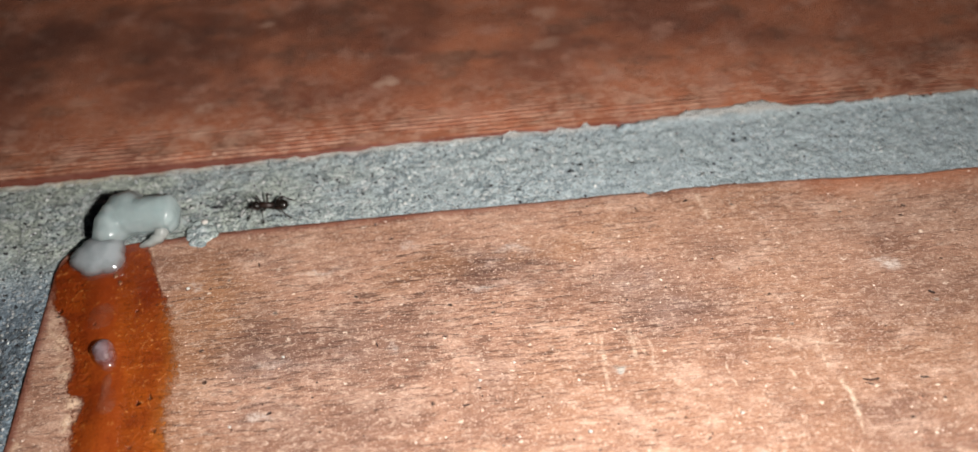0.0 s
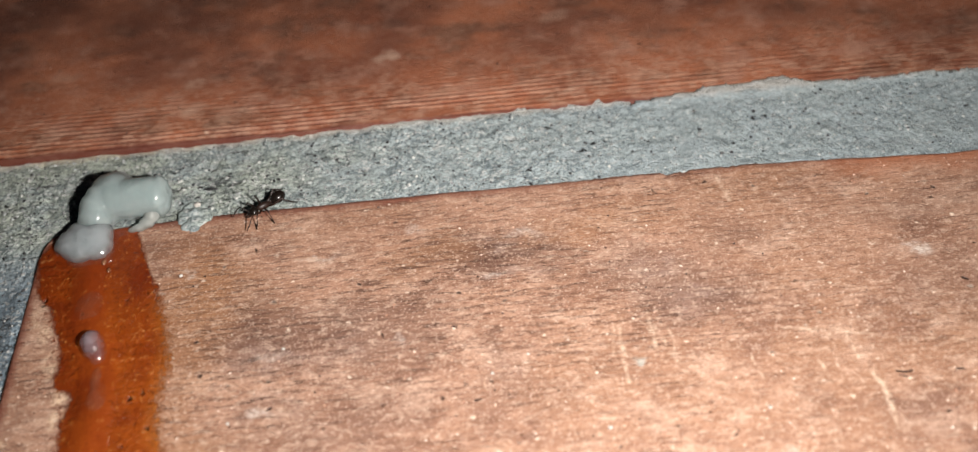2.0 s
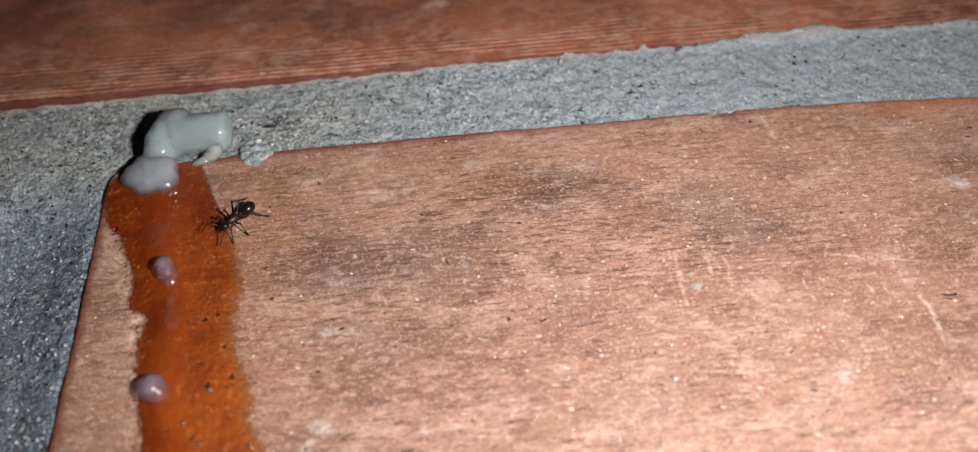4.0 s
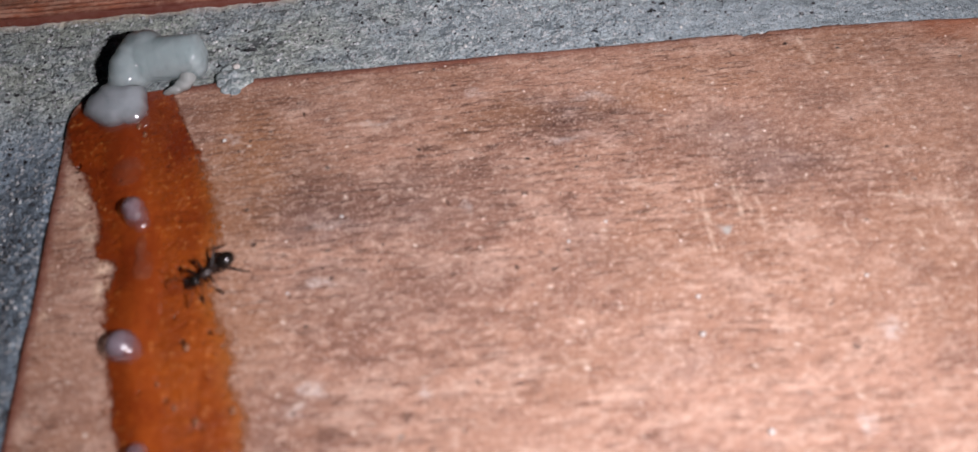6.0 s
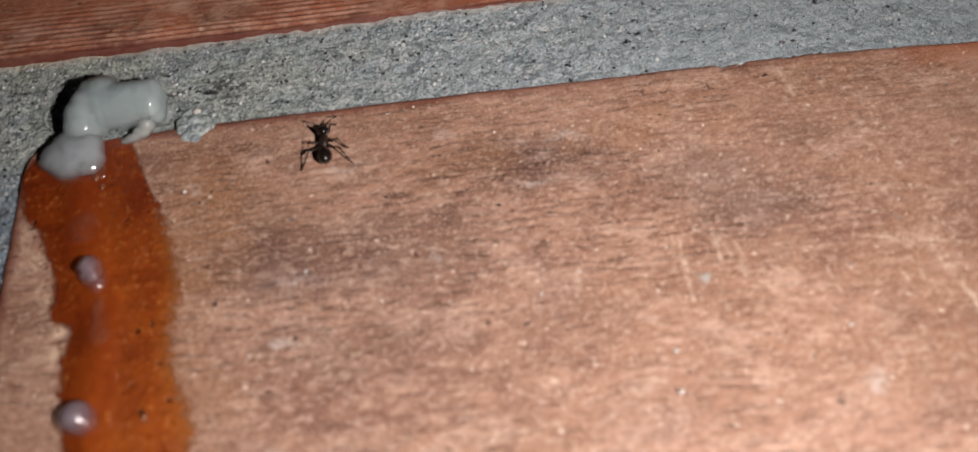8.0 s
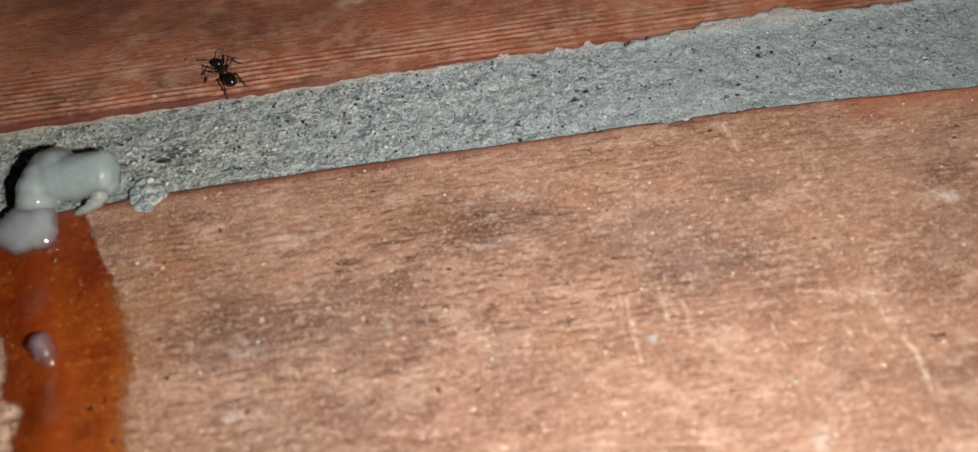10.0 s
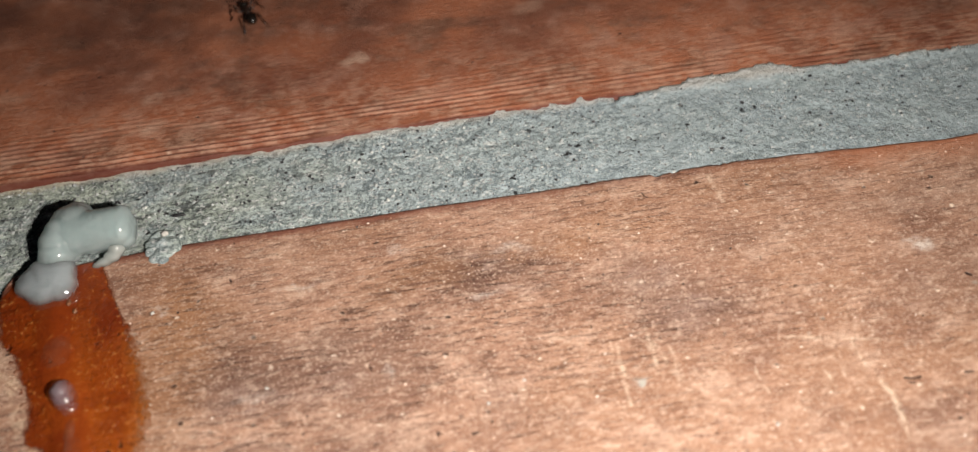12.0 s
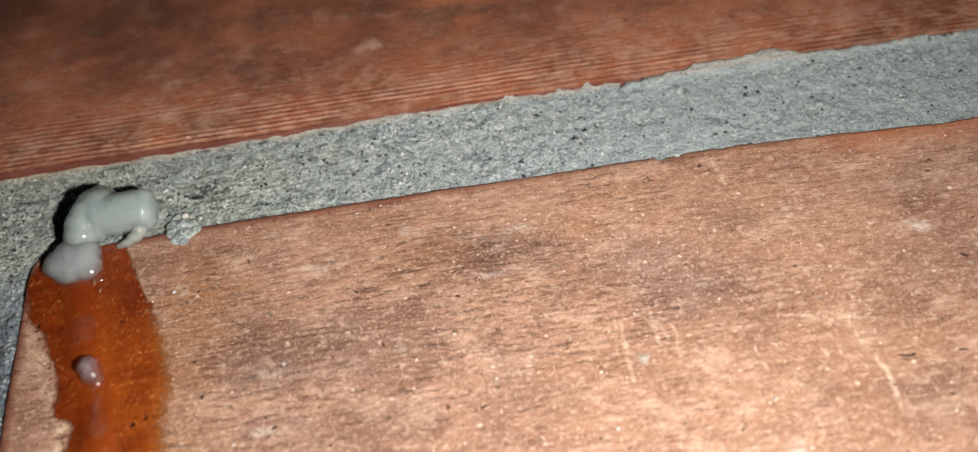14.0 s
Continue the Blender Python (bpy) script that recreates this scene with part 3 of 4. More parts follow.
    rin = n.num("ADD", right, n.num("MULTIPLY", n.num("MULTIPLY", jag, 0.38), n.num("SUBTRACT", 1.0, n.num("MULTIPLY", high, 0.8))))
    keep_left = n.step(lin, -0.025, 0.040)
    fringe = n.num("MULTIPLY", n.step(left, -0.13, -0.01), n.step(n.noise(13.0, 5, rough=0.75, shift=15), 0.54, 0.62, 0.0, 0.75))
    keep_left = n.num("MAXIMUM", keep_left, n.num("MULTIPLY", fringe, n.step(y, -0.75, -0.55, 1.0, 0.0)))
    soft_right = n.step(rin, -0.055, 0.075)
    firm_right = n.step(rin, -0.015, 0.030)
    blend = n.tree.nodes.new("ShaderNodeMix")
    n.put(blend.inputs[0], high)
    n.put(blend.inputs[2], soft_right)
    n.put(blend.inputs[3], firm_right)
    keep = n.num("MULTIPLY", keep_left, blend.outputs[0])
    clear = n.tree.nodes.new("ShaderNodeBsdfTransparent")
    mixer = n.tree.nodes.new("ShaderNodeMixShader")
    n.put(mixer.inputs[0], keep)
    n.put(mixer.inputs[1], clear.outputs[0])
    n.put(mixer.inputs[2], n.bsdf.outputs[0])
    n.put(n.tree.nodes["Material Output"].inputs[0], mixer.outputs[0])
    relief = n.num("MULTIPLY", n.num("SUBTRACT", n.num("ADD", n.num("MULTIPLY", drag, 0.3), fine), pit), dry)
    return n.set(Base_Color=base, Roughness=0.32, Coat_Weight=0.8, Coat_Roughness=0.17, Normal=n.bump(relief, 1.0, 0.00015))


def ant_material(name, colour, rough):
    n = Nodes(name)
    base = n.mix(n.noise(40.0, 3), colour, tuple(0.5 * v for v in colour))
    return n.set(Base_Color=base, Roughness=rough, Normal=n.bump(n.noise(120.0, 2), 0.3, 0.00002))


CLAY, RIDGED, WORN, MORTAR, GRAIN = clay_material(), clay_material("ridged_clay", True), worn_clay_material(), mortar_material(), grain_material()
PALE_MORTAR = mortar_material("pale_mortar", 0.88, False)
GEL = gel_material("milky_gel", (0.345, 0.425, 0.425), 1.0, 0.1, 0.10, 0.10)
PALE_GEL = gel_material("pale_gel", (0.35, 0.385, 0.365), 0.4, 0.0, 0.05, 0.35)
FOOT = gel_material("slumped_gel", (0.335, 0.375, 0.39), 1.0, 0.1, 0.12, 0.05)
BEAD = gel_material("thin_gel", (0.30, 0.27, 0.315), 0.8, 0.25, 0.21, 0.0)
SMEAR = gel_material("milky_smear", (0.40, 0.18, 0.12), 0.3, 0.0, 0.17, 0.0)
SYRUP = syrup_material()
DROP = gel_material("clear_syrup", (0.50, 0.22, 0.11), 0.6, 0.0, 0.05, 0.1)
QUARTZ = ant_material("white_quartz", (0.80, 0.76, 0.70), 0.2)
DARK = ant_material("dark_stone", (0.03, 0.03, 0.032), 0.5)
SHELL = ant_material("black_shell", (0.014, 0.010, 0.008), 0.22)
LIMB = ant_material("dark_brown_limb", (0.026, 0.013, 0.009), 0.42)


# ---- mesh helpers ----
def mesh_of(name, verts, faces, material, smooth=True):
    me = bpy.data.meshes.new(name)
    me.from_pydata([tuple(v) for v in verts], [], faces)
    me.update()
    me.polygons.foreach_set("use_smooth", [smooth] * len(me.polygons))
    me.materials.append(material)
    return me


def part_of(name, mesh, parent, label=""):
    ob = new(name, mesh)
    ob.parent = parent
    return tagged(ob, label)


def rough(x, y, scale, seed=0.0):
    return noise.fractal((x * scale + seed, y * scale - seed, seed * 0.7), 0.9, 2.1, 4)


def spaced(start, end, fine, coarse, near, reach):
    """Steps from start to end: fine within reach of any place in near, coarse elsewhere."""
    out, at = [start], start
    while at < end - 1e-6:
        gap = min(abs(at - p) for p in near)
        k = min(1.0, max(0.0, (gap - reach) / (reach * 3)))
        at = min(end, at + fine + (coarse - fine) * k)
        out.append(at)
    return out


def grid_faces(nx, ny):
    return [(j * nx + i, j * nx + i + 1, (j + 1) * nx + i + 1, (j + 1) * nx + i) for j in range(ny - 1) for i in range(nx - 1)]


TILE_W, TILE_D, UPPER, UPPER_X = 19.5, 9.5, 0.87, -10.2
# how the two long edges and the mortar's ragged upper rim run, along x
LOW_EDGE = ((0.0, 0.0), (0.3, 0.02), (1.4, 0.05), (2.3, 0.055), (3.3, 0.045), (4.75, 0.035), (5.75, 0.03), (6.75, -0.03), (7.6, -0.055), (9.0, -0.08), (12.0, 0.0))
UP_EDGE = ((-3.0, 0.0), (-1.0, 0.01), (1.0, 0.012), (2.7, 0.0), (4.9, 0.0), (6.5, -0.02), (7.1, -0.035), (8.0, -0.07), (9.0, -0.08))
BURR = ((4.9, 0.84), (5.2, 0.88), (5.45, 0.90), (5.55, 0.96), (5.75, 0.95), (5.95, 0.94), (6.12, 0.98), (6.22, 1.01), (6.33, 0.96), (6.45, 0.88), (7.2, 0.86), (7.38, 0.90), (7.5, 0.86), (7.8, 0.86), (8.4, 0.84))


def run(pairs, x):
    return float(np.interp(x, [p[0] for p in pairs], [p[1] for p in pairs]))




def rim_drop(d, r=0.05):
    return 0.0 if d >= r else -(r - math.sqrt(max(0.0, r * r - (r - d) ** 2)))


def near_tile_mesh(name, width, depth, xs, ys, shape, material):
    """A tile's top with its rounded rim, from steps xs, ys in its own space, and its sides."""
    nx, ny = len(xs), len(ys)
    made = [shape(x, y) for y in ys for x in xs]
    verts, rim = [p[:3] for p in made], [p[3] for p in made]
    faces = grid_faces(nx, ny)
    loop = [i for i in range(nx)] + [j * nx + nx - 1 for j in range(1, ny)] + [(ny - 1) * nx + i for i in range(nx - 2, -1, -1)] + [j * nx for j in range(ny - 2, 0, -1)]
    start = len(verts)
    verts += [(verts[i][0], verts[i][1], -0.8) for i in loop]
    k = len(loop)
    faces += [(loop[i], start + i, start + (i + 1) % k, loop[(i + 1) % k]) for i in range(k)]
    me = mesh_of(name, [(x * CM, y * CM, z * CM) for x, y, z in verts], faces, material)
    me.attributes.new("rim_distance", "FLOAT", "POINT").data.foreach_set("value", rim + [0.0] * k)
    return me


# ---- the setting ----
BED = ((-0.31, -0.205), (0.41, 0.31))
floor = tagged(new("floor", mesh_of("floor", [(BED[i][0], BED[j][1], z) for z in (-0.008, -0.03) for i, j in ((0, 0), (1, 0), (1, 1), (0, 1))],
                                    [(0, 1, 2, 3), (7, 6, 5, 4), (0, 4, 5, 1), (1, 5, 6, 2), (2, 6, 7, 3), (3, 7, 4, 0)], MORTAR, False)),
               "floor of red clay tiles with grey cement joints", "floor", kind="structure")


def stained_shape(x, y):
    """The tile with the stain; its far left corner is at 0, 0 and rounded off."""
    edge = 0.02 * rough(x, 0.3, 2.2) + 0.018 * rough(x, 0.9, 9.0) + 0.012 * rough(x, 0.1, 26.0) + (0.03 * math.exp(-((x - 5.02) / 0.04) ** 2))
    side = 0.015 * rough(0.2, y, 2.5, 4.0) + 0.01 * rough(0.5, y, 9.0, 2.0)
    r = 0.22
    turn = r - math.sqrt(max(0.0, r * r - (r + y) ** 2)) if y > -r else 0.0
    px = x + (side + 0.02 + turn * 0.7) * max(0.0, 1 - x / 0.5) ** 2
    py = y + (run(LOW_EDGE, x) + 0.012) * max(0.0, 1 + y / 1.5) - abs(edge) * max(0.0, 1 + y / 0.35) ** 2
    d = min(x, -y, TILE_W - x, TILE_D + y)
    z = rim_drop(d, 0.045) + 0.004 * rough(x, y, 0.8) + 0.0025 * rough(x * 0.4, y * 4, 3.0)
    return px, py, z, d


lower = near_tile_mesh("floor_tile", TILE_W, TILE_D, spaced(0.0, TILE_W, 0.02, 0.35, [0.0, 5.0], 0.5), spaced(-TILE_D, 0.0, 0.012, 0.25, [0.0], 0.12), stained_shape, WORN)
part_of("floor_tile", lower, floor, "worn dusty clay tile with scratches")


def groove(x, y):
    """The drawn ridges, 1 on a crest and -1 in a furrow, uneven along their length."""
    return math.sin(2 * math.pi * (y + 0.02 * rough(x, y, 0.5)) / 0.053) * max(0.0, min(1.0, 0.55 + 1.3 * rough(x * 0.8, y * 4, 1.5)))


def far_shape(x, y):
    """The tile across the joint, drawn with ridges beside its near edge."""
    edge = 0.03 * rough(x, 0.3, 1.1, 7.0) + 0.012 * rough(x, 0.9, 8.0, 3.0)
    d = min(x, y, TILE_W - x, TILE_D - y)
    py = y + run(UP_EDGE, x + UPPER_X) * max(0.0, 1 - y / 1.5) + 0.5 * edge * max(0.0, 1 - y / 0.35) ** 2
    fade = max(0.0, 1 - y / 0.6) * (0.35 + 0.65 * max(0.0, min(1.0, (15.5 - x) / 3)))
    return x, py, rim_drop(d, 0.05) + 0.013 * groove(x, y) * fade + 0.004 * rough(x, y, 0.8, 5.0), d


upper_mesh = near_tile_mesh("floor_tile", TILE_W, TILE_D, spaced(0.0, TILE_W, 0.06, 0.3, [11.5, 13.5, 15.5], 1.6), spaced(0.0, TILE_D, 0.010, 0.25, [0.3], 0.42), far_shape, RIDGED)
# crest and furrow values that steer the shade painted on the ridges
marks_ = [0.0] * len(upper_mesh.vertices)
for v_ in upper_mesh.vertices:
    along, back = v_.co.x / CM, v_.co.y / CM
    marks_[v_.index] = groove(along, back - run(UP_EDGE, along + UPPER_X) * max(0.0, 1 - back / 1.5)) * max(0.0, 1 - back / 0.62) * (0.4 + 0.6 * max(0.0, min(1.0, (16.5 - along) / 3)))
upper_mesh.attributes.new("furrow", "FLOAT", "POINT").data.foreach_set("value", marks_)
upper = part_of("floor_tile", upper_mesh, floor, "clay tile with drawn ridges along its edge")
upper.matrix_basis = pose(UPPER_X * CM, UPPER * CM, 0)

# mortar in the joints beside the two tiles
def joint_height(x, y):
    z = -0.035 + 0.016 * rough(x, y, 1.3) + 0.014 * rough(x, y, 7.0, 2.0) + 0.008 * rough(x, y, 22.0, 5.0)
    if y > 0.3:
        lift = max(0.0, min(1.0, (y - 0.45) / 0.4))
        z += lift * (-0.03 + 0.055 * max(0.0, min(1.0, (x - 0.5) / 3)))
    if x > 4.9 and y > 0.78:
        rim = run(BURR, x) + 0.025 * rough(x, 0.4, 7.0, 3.0) + 0.015 * rough(x, 0.7, 25.0, 6.0)
        k = min(1.0, (y - 0.78) / 0.07)
        top = 0.014 + 0.008 * rough(x, y, 9.0, 8.0)
        z = z * (1 - k) + k * top if y < rim else -0.07
    deep = max(0.0, min(1.0, -y / 1.2)) * max(0.0, min(1.0, (x + 0.9) / 0.9))
    z -= 0.018 * deep
    z += 0.045 * max(0.0, min(1.0, (-y - 0.15) / 0.6)) * max(0.0, min(1.0, (x + 0.35) / 0.3))
    z -= 0.36 * max(0.0, min(0.7, -x)) * max(0.0, min(1.0, (-y - 0.1) / 0.6))
    return z + 0.02 * max(-1.0, min(0.0, y + 0.1))


def mortar_joint(x0, x1, y0, y1, step):
    nx, ny = int((x1 - x0) / step) + 1, int((y1 - y0) / step) + 1
    verts = []
    for j in range(ny):
        for i in range(nx):
            x, y = x0 + i * step, y0 + j * step
            verts.append((x * CM, y * CM, joint_height(x, y) * CM))
    return mesh_of("mortar_joint", verts, grid_faces(nx, ny), MORTAR)


part_of("mortar_joint", mortar_joint(-2.6, 10.0, -0.3, 1.06, 0.022), floor, "gritty grey cement joint")
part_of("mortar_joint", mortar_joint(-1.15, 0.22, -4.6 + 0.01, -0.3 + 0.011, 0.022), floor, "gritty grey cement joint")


def sand_grains(count):
    t = (1 + 5 ** 0.5) / 2
    ball = np.array([(-1, t, 0), (1, t, 0), (-1, -t, 0), (1, -t, 0), (0, -1, t), (0, 1, t), (0, -1, -t), (0, 1, -t), (t, 0, -1), (t, 0, 1), (-t, 0, -1), (-t, 0, 1)]) / 1.9
    tri = [(0, 11, 5), (0, 5, 1), (0, 1, 7), (0, 7, 10), (0, 10, 11), (1, 5, 9), (5, 11, 4), (11, 10, 2), (10, 7, 6), (7, 1, 8),
           (3, 9, 4), (3, 4, 2), (3, 2, 6), (3, 6, 8), (3, 8, 9), (4, 9, 5), (2, 4, 11), (6, 2, 10), (8, 6, 7), (9, 8, 1)]
    rnd = random.Random(5)
    verts, faces = [], []
    for k in range(count):
        if rnd.random() < 0.8:
            x, y = rnd.uniform(-1.6, 9.0), rnd.uniform(0.0, 0.85)
        else:
            x, y = rnd.uniform(-0.95, 0.0), rnd.uniform(-3.4, 0.0)
        if x > 4.0 and rnd.random() < min(0.6, (x - 4.0) * 0.4):
            continue
        size = 0.005 + 0.009 * rnd.random() ** 3
        turn = Euler((rnd.uniform(0, 6), rnd.uniform(0, 6), rnd.uniform(0, 6))).to_matrix()
        scale = [size * rnd.uniform(0.7, 1.5) for _ in range(3)]
        z = joint_height(x, y) + size * 0.1
        base = len(verts)
        for p in ball:
            q = turn @ Vector((p[0] * scale[0], p[1] * scale[1], p[2] * scale[2]))
            verts.append(((x + q.x) * CM, (y + q.y) * CM, (z + q.z * 0.8) * CM))
        faces += [(base + a, base + b, base + c) for a, b, c in tri]
    return mesh_of("sand_grains", verts, faces, GRAIN, False)


tagged(part_of("sand_grains", sand_grains(6500), floor, "pale and dark sand grains in the mortar"), kind="stuff")


def crumb_material():
    n = Nodes("clay_crumb")
    geo = n.tree.nodes.new("ShaderNodeNewGeometry")
    ramp = n.tree.nodes.new("ShaderNodeValToRGB")
    n.put(ramp.inputs[0], geo.outputs["Random Per Island"])
    stops = ramp.color_ramp.elements
    stops[0].position, stops[0].color = 0.0, (0.04, 0.02, 0.014, 1)
    stops[1].position, stops[1].color = 1.0, (0.86, 0.74, 0.64, 1)
    for at, col in ((0.18, (0.06, 0.028, 0.018, 1)), (0.24, (0.48, 0.25, 0.16, 1)), (0.7, (0.72, 0.50, 0.38, 1))):
        stops.new(at).color = col
    return n.set(Base_Color=ramp.outputs[0], Roughness=0.5)


def dust_crumbs(count):
    """Tiny broken crumbs lying on the worn tile, thicker towards its middle."""
    corners = np.array([(1, 0, 0), (-1, 0, 0), (0, 1, 0), (0, -1, 0), (0, 0, 1), (0, 0, -1)], float)
    tri = [(0, 2, 4), (2, 1, 4), (1, 3, 4), (3, 0, 4), (2, 0, 5), (1, 2, 5), (3, 1, 5), (0, 3, 5)]
    rnd = random.Random(23)
    verts, faces = [], []
    while len(faces) < count * 8:
        x, y = rnd.uniform(0.15, 8.6), rnd.uniform(-4.2, -0.06)
        if between(LEFT, y) < x < between(RIGHT, y) or rough(x, y, 0.7, 9.0) + 0.25 < 0.6 * rnd.random():
            continue
        size = 0.0035 + 0.0075 * rnd.random() ** 3
        turn = rnd.uniform(0, 6.3)
        px, py, z, _ = stained_shape(x, y)
        base = len(verts)
        for p in corners:
            k = size * rnd.uniform(0.6, 1.5)
            a, b = p[0] * k, p[1] * k
            verts.append(((px + a * math.cos(turn) - b * math.sin(turn)) * CM, (py + a * math.sin(turn) + b * math.cos(turn)) * CM, (z + size * 0.25 + p[2] * k * 0.7) * CM))
        faces += [(base + a, base + b, base + c) for a, b, c in tri]
    return mesh_of("dust_crumbs", verts, faces, crumb_material(), False)


# ---- the streak, the gel and its beads ----
def between(pairs, y):
    return float(np.interp(-y, [-p[0] for p in pairs], [p[1] for p in pairs]))


LEFT = ((-0.02, 0.16), (-0.1, 0.10), (-0.21, 0.033), (-0.37, 0.028), (-0.5, 0.075), (-0.61, 0.11), (-0.67, 0.15), (-0.73, 0.225), (-0.84, 0.27), (-0.95, 0.305), (-1.1, 0.375), (-1.28, 0.40), (-1.40, 0.395),
        (-1.44, 0.50), (-1.50, 0.54), (-1.68, 0.505), (-1.82, 0.528), (-1.92, 0.511), (-2.04, 0.58), (-2.2, 0.595), (-2.36, 0.63), (-2.56, 0.65), (-2.72, 0.72), (-2.86, 0.765), (-3.0, 0.79), (-4.5, 0.92))
RIGHT = ((-0.02, 0.775), (-0.14, 0.806), (-0.25, 0.844), (-0.435, 0.919), (-0.61, 0.995), (-0.78, 1.07), (-0.95, 1.125), (-1.10, 1.173), (-1.3, 1.195), (-1.44, 1.18), (-1.62, 1.175), (-1.85, 1.195), (-1.98, 1.265),
         (-2.16, 1.31), (-2.36, 1.34), (-2.52, 1.40), (-2.72, 1.445), (-2.9, 1.452), (-3.0, 1.44), (-4.5, 1.52))
RUNLET = ((-0.1, 0.44), (-0.6, 0.49), (-0.85, 0.53), (-1.1, 0.64), (-1.4, 0.71), (-1.65, 0.73), (-2.1, 0.71), (-2.5, 0.81), (-2.85, 0.89), (-4.5, 1.05))


def streak():
    nx, ny = 64, 300
    verts, sides, runs = [], [], []
    for j in range(ny):
        y = -0.045 - 4.4 * j / (ny - 1)
        low, high = between(LEFT, y), between(RIGHT, y)
        a, b = max(0.004, low - 0.16), high + 0.26
        for i in range(nx):
            x = a + (b - a) * i / (nx - 1)
            px, py, z, _ = stained_shape(x, y)
            inside = max(0.0, min(1.0, (x - low) / 0.1, (high - x) / 0.1))
            off = abs(x - between(RUNLET, y))
            swell = 0.022 * math.exp(-(off / 0.10) ** 2)
            verts.append((px * CM, py * CM, (z + 0.005 + 0.006 * inside + swell) * CM))
            sides.append((x - low, high - x))
            runs.append(off)
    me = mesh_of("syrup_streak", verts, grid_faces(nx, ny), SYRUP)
    layer = me.uv_layers.new(name="sides")
    for loop in me.loops:
        layer.data[loop.index].uv = sides[loop.vertex_index]
    me.attributes.new("runlet_distance", "FLOAT", "POINT").data.foreach_set("value", runs)
    return me


tagged(part_of("dust_crumbs", dust_crumbs(2600), floor, "tiny pale and dark crumbs of clay on the tile"), kind="stuff")
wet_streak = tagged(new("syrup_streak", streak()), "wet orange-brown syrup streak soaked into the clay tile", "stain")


def lump(name, balls, voxel, rounds, material, wobble=0.0, seed=0.0):
    """One smooth body from overlapping ovals (x, y, z, rx, ry, rz in centimetres)."""
    bm = bmesh.new()
    for x, y, z, rx, ry, rz in balls:
        bmesh.ops.create_icosphere(bm, subdivisions=4, radius=1.0, matrix=Matrix.LocRotScale((x, y, z), None, (rx, ry, rz)))
    big = bpy.data.meshes.new(name)
    bm.to_mesh(big)
    bm.free()
    ob = new(name, big)
    melt = ob.modifiers.new("melt", "REMESH")
    melt.mode, melt.voxel_size = "VOXEL", voxel
    soft = ob.modifiers.new("soft", "SMOOTH")
    soft.iterations, soft.factor = rounds, 0.5
    me = bpy.data.meshes.new_from_object(ob.evaluated_get(bpy.context.evaluated_depsgraph_get()))
    ob.modifiers.clear()
    for v in me.vertices:
        if wobble:
            v.co += v.normal * wobble * noise.fractal(v.co * 6 + Vector((seed, 0, 0)), 0.9, 2.0, 4)
        v.co *= CM
    me.materials.clear()
    me.materials.append(material)
    me.polygons.foreach_set("use_smooth", [True] * len(me.polygons))
    ob.data = me
    bpy.data.meshes.remove(big)
    return ob


def nugget(name, x, y, z, size, material, wobble=0.2, seed=0.0):
    """A small uneven body, rounded or broken, in centimetres."""
    bm = bmesh.new()
    bmesh.ops.create_icosphere(bm, subdivisions=2, radius=1.0)
    for v in bm.verts:
        k = 1 + wobble * noise.noise(v.co * 1.3 + Vector((seed, seed * 0.7, 0)))
        v.co = Vector((x + v.co.x * size[0] * k, y + v.co.y * size[1] * k, z + v.co.z * size[2] * k)) * CM
    me = bpy.data.meshes.new(name)
    bm.to_mesh(me)
    bm.free()
    me.polygons.foreach_set("use_smooth", [True] * len(me.polygons))
    me.materials.append(material)
    return new(name, me)


for smear_at in ([(0.53, -0.74, 0.012, 0.11, 0.15, 0.035)], [(0.73, -1.52, 0.012, 0.08, 0.14, 0.035), (0.70, -1.36, 0.012, 0.05, 0.12, 0.03)], [(0.46, -0.29, 0.010, 0.20, 0.10, 0.035)]):
    smear = lump("milky_smear", smear_at, 0.012, 4, SMEAR)
    smear.parent = wet_streak
    tagged(smear, "thin milky smear of gel")

# one squeezed rope: a blunt end, a tube over the joint, a fold at its turn, and a slumped foot on the tile
ROPE = [(0.61 + 0.055 * k, 0.205, 0.105, 0.14, 0.162, 0.178) for k in range(6)]
ROPE += [(0.955, 0.205 + dy, 0.10 + dz, 0.070, 0.105, 0.11) for dy in (-0.05, 0.0, 0.055) for dz in (-0.05, 0.045)]
ROPE += [(0.64 + 0.075 * k, 0.34, 0.02, 0.12, 0.12 - 0.012 * k, 0.075) for k in range(4)]
ROPE += [(0.60, 0.27, 0.11, 0.15, 0.17, 0.185), (0.58, 0.38, 0.06, 0.13, 0.13, 0.15), (0.54, 0.30, 0.10, 0.14, 0.15, 0.17)]
ROPE += [(0.51, 0.20, 0.11, 0.135, 0.14, 0.17), (0.475, 0.12, 0.10, 0.135, 0.14, 0.165), (0.465, 0.04, 0.08, 0.13, 0.12, 0.145), (0.55, 0.13, 0.06, 0.10, 0.12, 0.14), (0.43, -0.03, 0.05, 0.12, 0.11, 0.12)]
gel = lump("bait_gel", ROPE, 0.010, 9, GEL, 0.006, 2.0)
tagged(gel, "glossy milky white bait gel squeezed over the tile corner", "gel")
